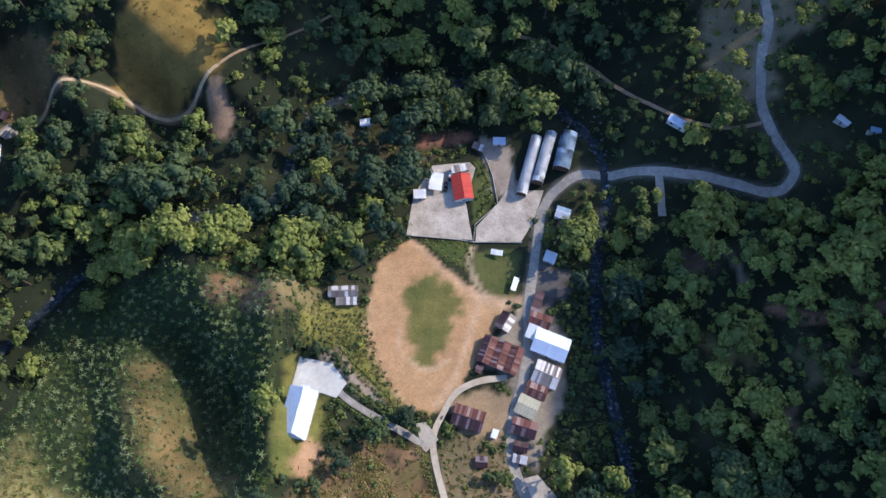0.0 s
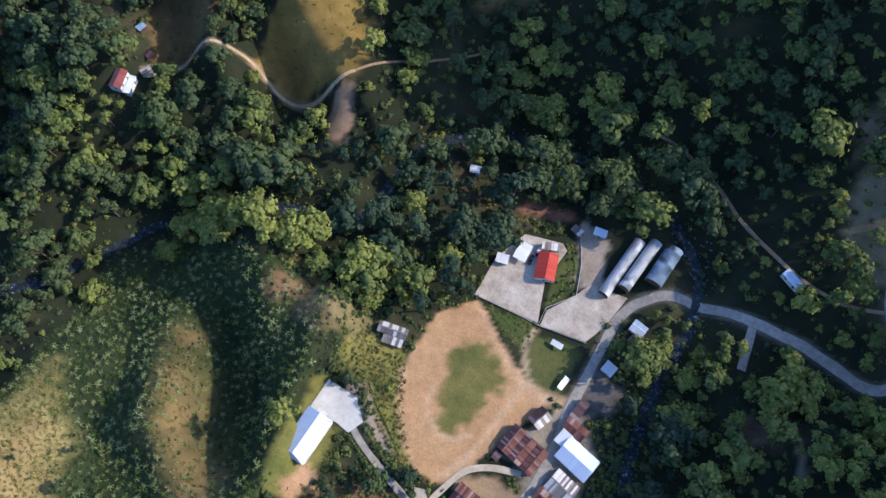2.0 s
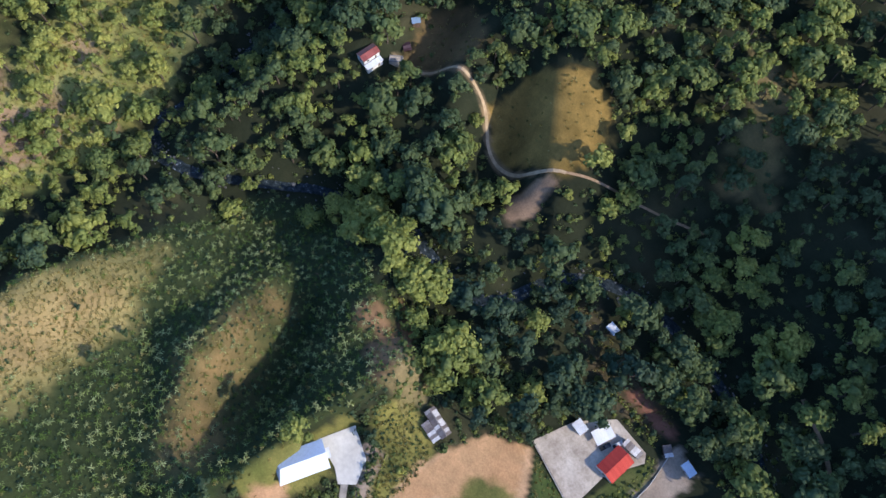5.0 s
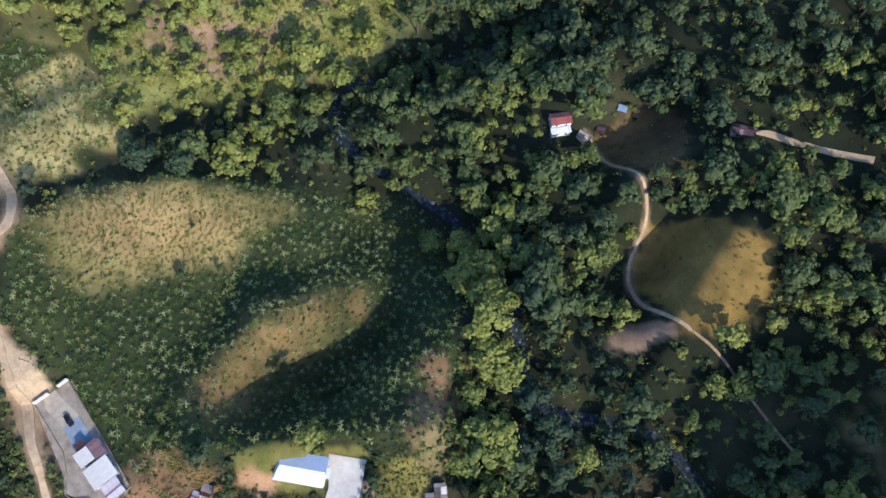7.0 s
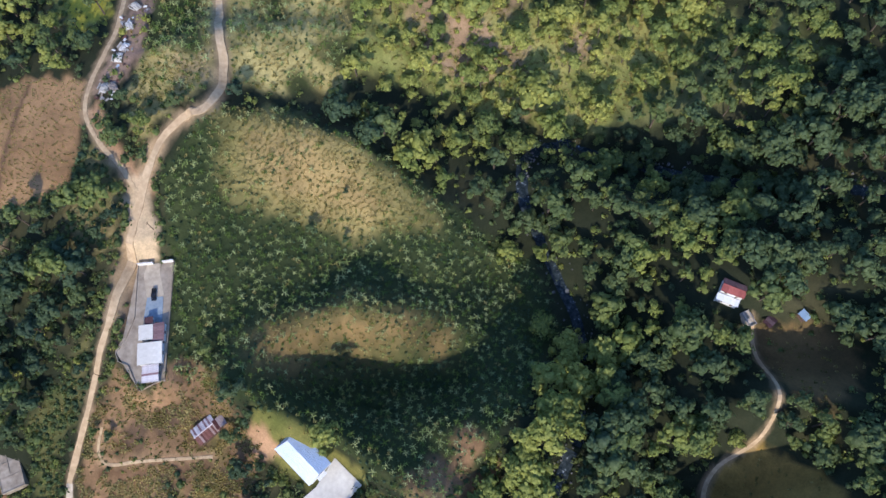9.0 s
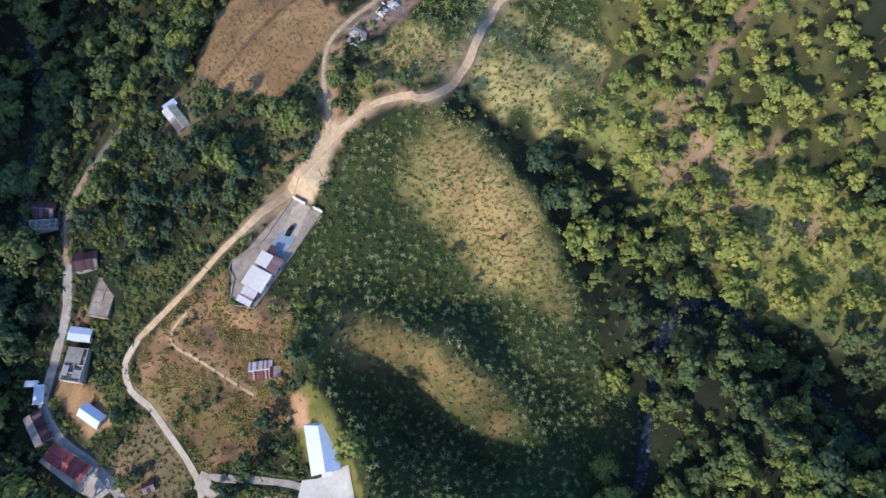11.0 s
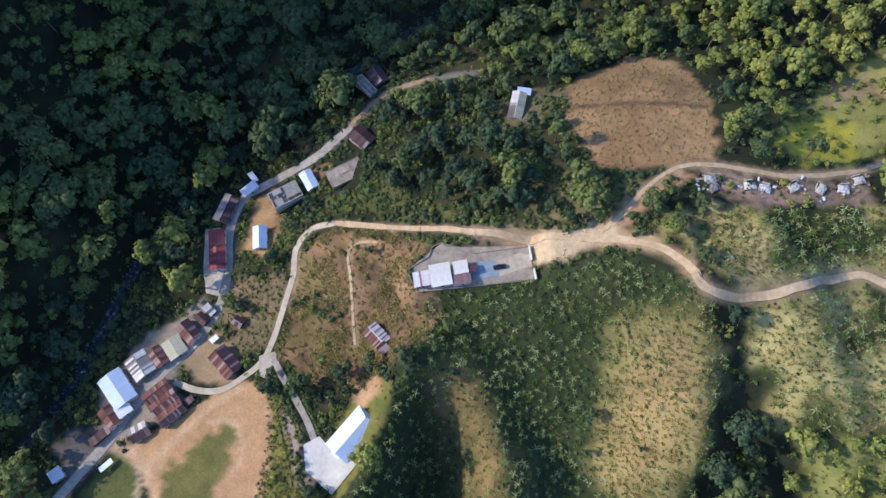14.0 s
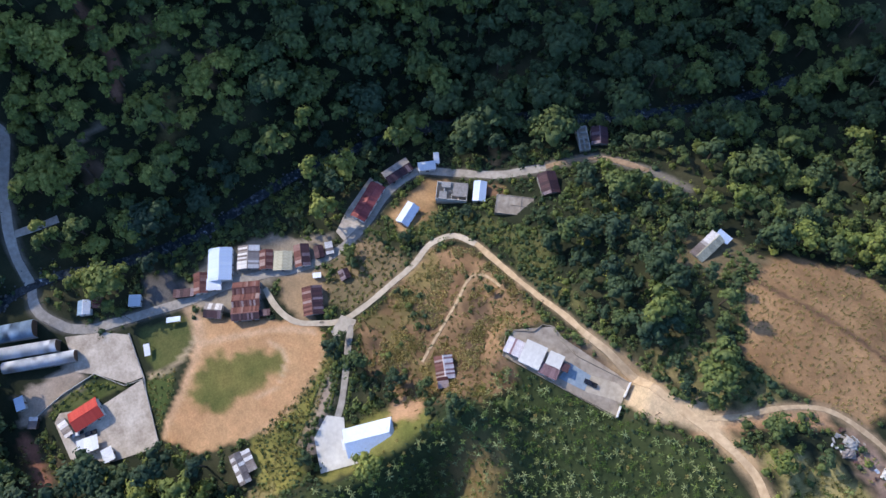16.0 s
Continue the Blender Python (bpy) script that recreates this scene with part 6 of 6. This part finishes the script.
outer = (bx < -128) & (by < -40) & ~inside(bx, by, BANANAS)
dryness = np.maximum(dryness, outer * (0.08 + 0.55 * ramp(fractal(bx, by, 26, 18), 0.42, 0.6)))
for bx0, by0, br in FOOTPRINTS:
    grow &= (bx - bx0) ** 2 + (by - by0) ** 2 > (br + 1) ** 2
for r in ALL_ROADS:
    grow &= seg_distance(bx, by, r) > 3.2
full = grow & (rng.rand(len(bx)) > dryness * np.where(bx > -130, 0.3, 0.85)) & (rng.rand(len(bx)) < 0.92)
n = int(full.sum())
plant_all("banana_plants", BANANA, bx[full], by[full], height(bx[full], by[full]), rng.uniform(0.5, 0.92, n) * (1 + 0.25 * outer[full]), rng.choice(4, n), rng.uniform(0, 6.28, n),
          np.where(rng.rand(n) < 0.6, rng.uniform(0.55, 1.0, n), rng.uniform(0.0, 0.4, n)), BANANA_LEAF, "green banana plants in uneven rows on the hillside", "plants")
wx, wy = scatter(-250, -60, -150, 100, 1.55)
d2 = np.maximum(1 - ramp(signed(wx, wy, DRY_A), -3, 5), 1 - ramp(signed(wx, wy, DRY_B), -3, 5))
inb = np.zeros(len(wx), bool)
for poly in (BANANAS, BANANAS_EAST, BANANAS_SOUTH):
    inb |= inside(wx, wy, poly)
d2 = np.maximum(d2, ((wx < -128) & (wy < -40) & ~inside(wx, wy, BANANAS)) * (0.15 + 0.7 * ramp(fractal(wx, wy, 26, 18), 0.42, 0.6)))
k = inb & (rng.rand(len(wx)) < 0.05 + np.where(wx > -130, 0.45, 0.8) * d2)
for r in ALL_ROADS:
    k &= seg_distance(wx, wy, r) > 3.0
wx, wy = wx[k], wy[k]
n = len(wx)
TUFT = [tuft_shape(90 + i, 6) for i in range(3)]
plant_all("dry_stalks", TUFT, wx, wy, height(wx, wy) - 0.15, rng.uniform(0.45, 1.0, n), rng.choice(3, n), rng.uniform(0, 6.28, n), np.clip(rng.normal(0.72, 0.25, n), 0, 1), DRY_LEAF,
          "yellowed dry stalks and weeds between the plants", "plants")

# green weeds under the banana plants
ux, uy = scatter(-250, -40, -160, 110, 2.2)
k = np.zeros(len(ux), bool)
for poly in (BANANAS, BANANAS_EAST, BANANAS_SOUTH):
    k |= signed(ux, uy, poly) < 1.5
dn = np.maximum(1 - ramp(signed(ux, uy, DRY_A), -3, 5), 1 - ramp(signed(ux, uy, DRY_B), -3, 5))
dn = np.maximum(dn, ((ux < -128) & (uy < -40) & ~inside(ux, uy, BANANAS)) * 0.7)
k &= rng.rand(len(ux)) < 0.62 - np.where(ux > -130, 0.16, 0.36) * dn
for r in ALL_ROADS:
    k &= seg_distance(ux, uy, r) > 3.0
k &= signed(ux, uy, COMPOUND) > 1.0
k &= signed(ux, uy, HALL_LAWN) > 0.0
ux, uy = ux[k], uy[k]
n = len(ux)
plant_all("weeds", SHRUBS, ux, uy, height(ux, uy) - 0.1, rng.uniform(0.45, 1.0, n), rng.choice(3, n), rng.uniform(0, 6.28, n), np.clip(rng.normal(0.14, 0.12, n) + np.where(ux > -130, 0.1, 0.32) * dn[k], 0, 0.9), LEAF, "low green weeds between the banana plants", "weeds")

# grass tufts on the rough open land
gx2, gy2 = scatter(-215, 60, -180, 230, 1.5)
k = np.zeros(len(gx2), bool)
for poly, share in ((DRY_GARDEN, 0.42), (WEED_STRIP, 0.8), (SOUTH_LOTS, 0.6), (KNOLL, 0.12), (HALL_LAWN, 0.15), (HUMP, 0.5), (LANE_BANK, 0.4), (KNOLL_WEST, 0.15), (WEDGE, 0.5), (NORTH_SCRUB, 0.3), (RUBBLE_LOT, 0.12)):
    k |= inside(gx2, gy2, poly) & (rng.rand(len(gx2)) < share)
for bx0, by0, br in FOOTPRINTS:
    k &= (gx2 - bx0) ** 2 + (gy2 - by0) ** 2 > (br * 0.8) ** 2
for r in ALL_ROADS:
    k &= seg_distance(gx2, gy2, r) > 2.4
gx2, gy2 = gx2[k], gy2[k]
n = len(gx2)
plant_all("grass_tufts", TUFT, gx2, gy2, height(gx2, gy2) - 0.3, rng.uniform(0.4, 0.95, n), rng.choice(3, n), rng.uniform(0, 6.28, n), np.clip(rng.normal(0.35, 0.3, n), 0, 1), DRY_LEAF,
          "tufts of dry grass and weeds", "grass")

# tall weeds on the verges
vx, vy = scatter(-75, 60, -75, 125, 1.8)
k = np.zeros(len(vx), bool)
for poly, share in ((WEED_STRIP, 0.75), (LANE_BANK, 0.55), (SOUTH_LOTS, 0.4), (GARDEN, 0.6), (WEDGE, 0.3), (DRY_GARDEN, 0.12)):
    k |= inside(vx, vy, poly) & (rng.rand(len(vx)) < share * (0.5 + fractal(vx, vy, 9, 51)))
for bx0, by0, br in FOOTPRINTS:
    k &= (vx - bx0) ** 2 + (vy - by0) ** 2 > (br * 0.85) ** 2
for r in ALL_ROADS:
    k &= seg_distance(vx, vy, r) > 2.4
vx, vy = vx[k], vy[k]
n = len(vx)
plant_all("verge_weeds", SHRUBS, vx, vy, height(vx, vy) - 0.15, rng.uniform(0.35, 0.95, n), rng.choice(3, n), rng.uniform(0, 6.28, n), np.clip(0.2 + 0.8 * (fractal(vx, vy, 13, 52) - 0.2) + rng.normal(0, 0.1, n), 0.05, 0.9), LEAF,
          "tall yellowish weeds on the verges", "weeds")

# rough grass on the light slope
hx, hy = scatter(-345, -200, -70, 100, 1.9)
k = inside(hx, hy, LIGHT_SLOPE) & (rng.rand(len(hx)) < 0.35 + 0.5 * fractal(hx, hy, 12, 33))
hx, hy = hx[k], hy[k]
n = len(hx)
plant_all("slope_grass", TUFT, hx, hy, height(hx, hy) - 0.4, rng.uniform(0.5, 1.15, n), rng.choice(3, n), rng.uniform(0, 6.28, n), np.clip(0.9 * fractal(hx, hy, 16, 34) + rng.normal(0, 0.2, n), 0, 1), DRY_LEAF,
          "tall yellowing grass on the open slope", "grass")

# stubble on the cleared field, in uneven rows
hx, hy = np.meshgrid(np.arange(-150, -20, 1.5), np.arange(-190, -60, 1.1))
hx, hy = (hx + rng.uniform(-0.5, 0.5, hx.shape)).ravel(), (hy + rng.uniform(-0.25, 0.25, hy.shape)).ravel()
k = (signed(hx, hy, PLOUGHED) < -1.0) & (rng.rand(len(hx)) < 0.25 + 0.6 * fractal(hx, hy, 10, 43))
hx, hy = hx[k], hy[k]
n = len(hx)
plant_all("stubble", TUFT, hx, hy, height(hx, hy) - 0.3, rng.uniform(0.3, 0.75, n), rng.choice(3, n), rng.uniform(0, 6.28, n), np.clip(rng.normal(0.75, 0.25, n), 0.1, 1), DRY_LEAF,
          "dry tan stubble on the cleared field", "stubble")

# clumps of dry grass and brushwood in the terraced garden
hx, hy = scatter(-64, 18, -52, 26, 1.25)
k = inside(hx, hy, DRY_GARDEN) & (rng.rand(len(hx)) < ramp(fractal(hx, hy, 8, 44), 0.40, 0.62)) & (seg_distance(hx, hy, ALL_ROADS[1]) > 2.4) & (seg_distance(hx, hy, FIELD_PATH) > 1.6)
for bx0, by0, br in FOOTPRINTS:
    k &= (hx - bx0) ** 2 + (hy - by0) ** 2 > br ** 2
hx, hy = hx[k], hy[k]
n = len(hx)
plant_all("dry_brush", TUFT, hx, hy, height(hx, hy) - 0.25, rng.uniform(0.5, 1.2, n), rng.choice(3, n), rng.uniform(0, 6.28, n), np.clip(1.1 * fractal(hx, hy, 11, 45) + 0.1 + rng.normal(0, 0.2, n), 0.2, 1), DRY_LEAF,
          "clumps of dry grass and brushwood in the garden", "grass")
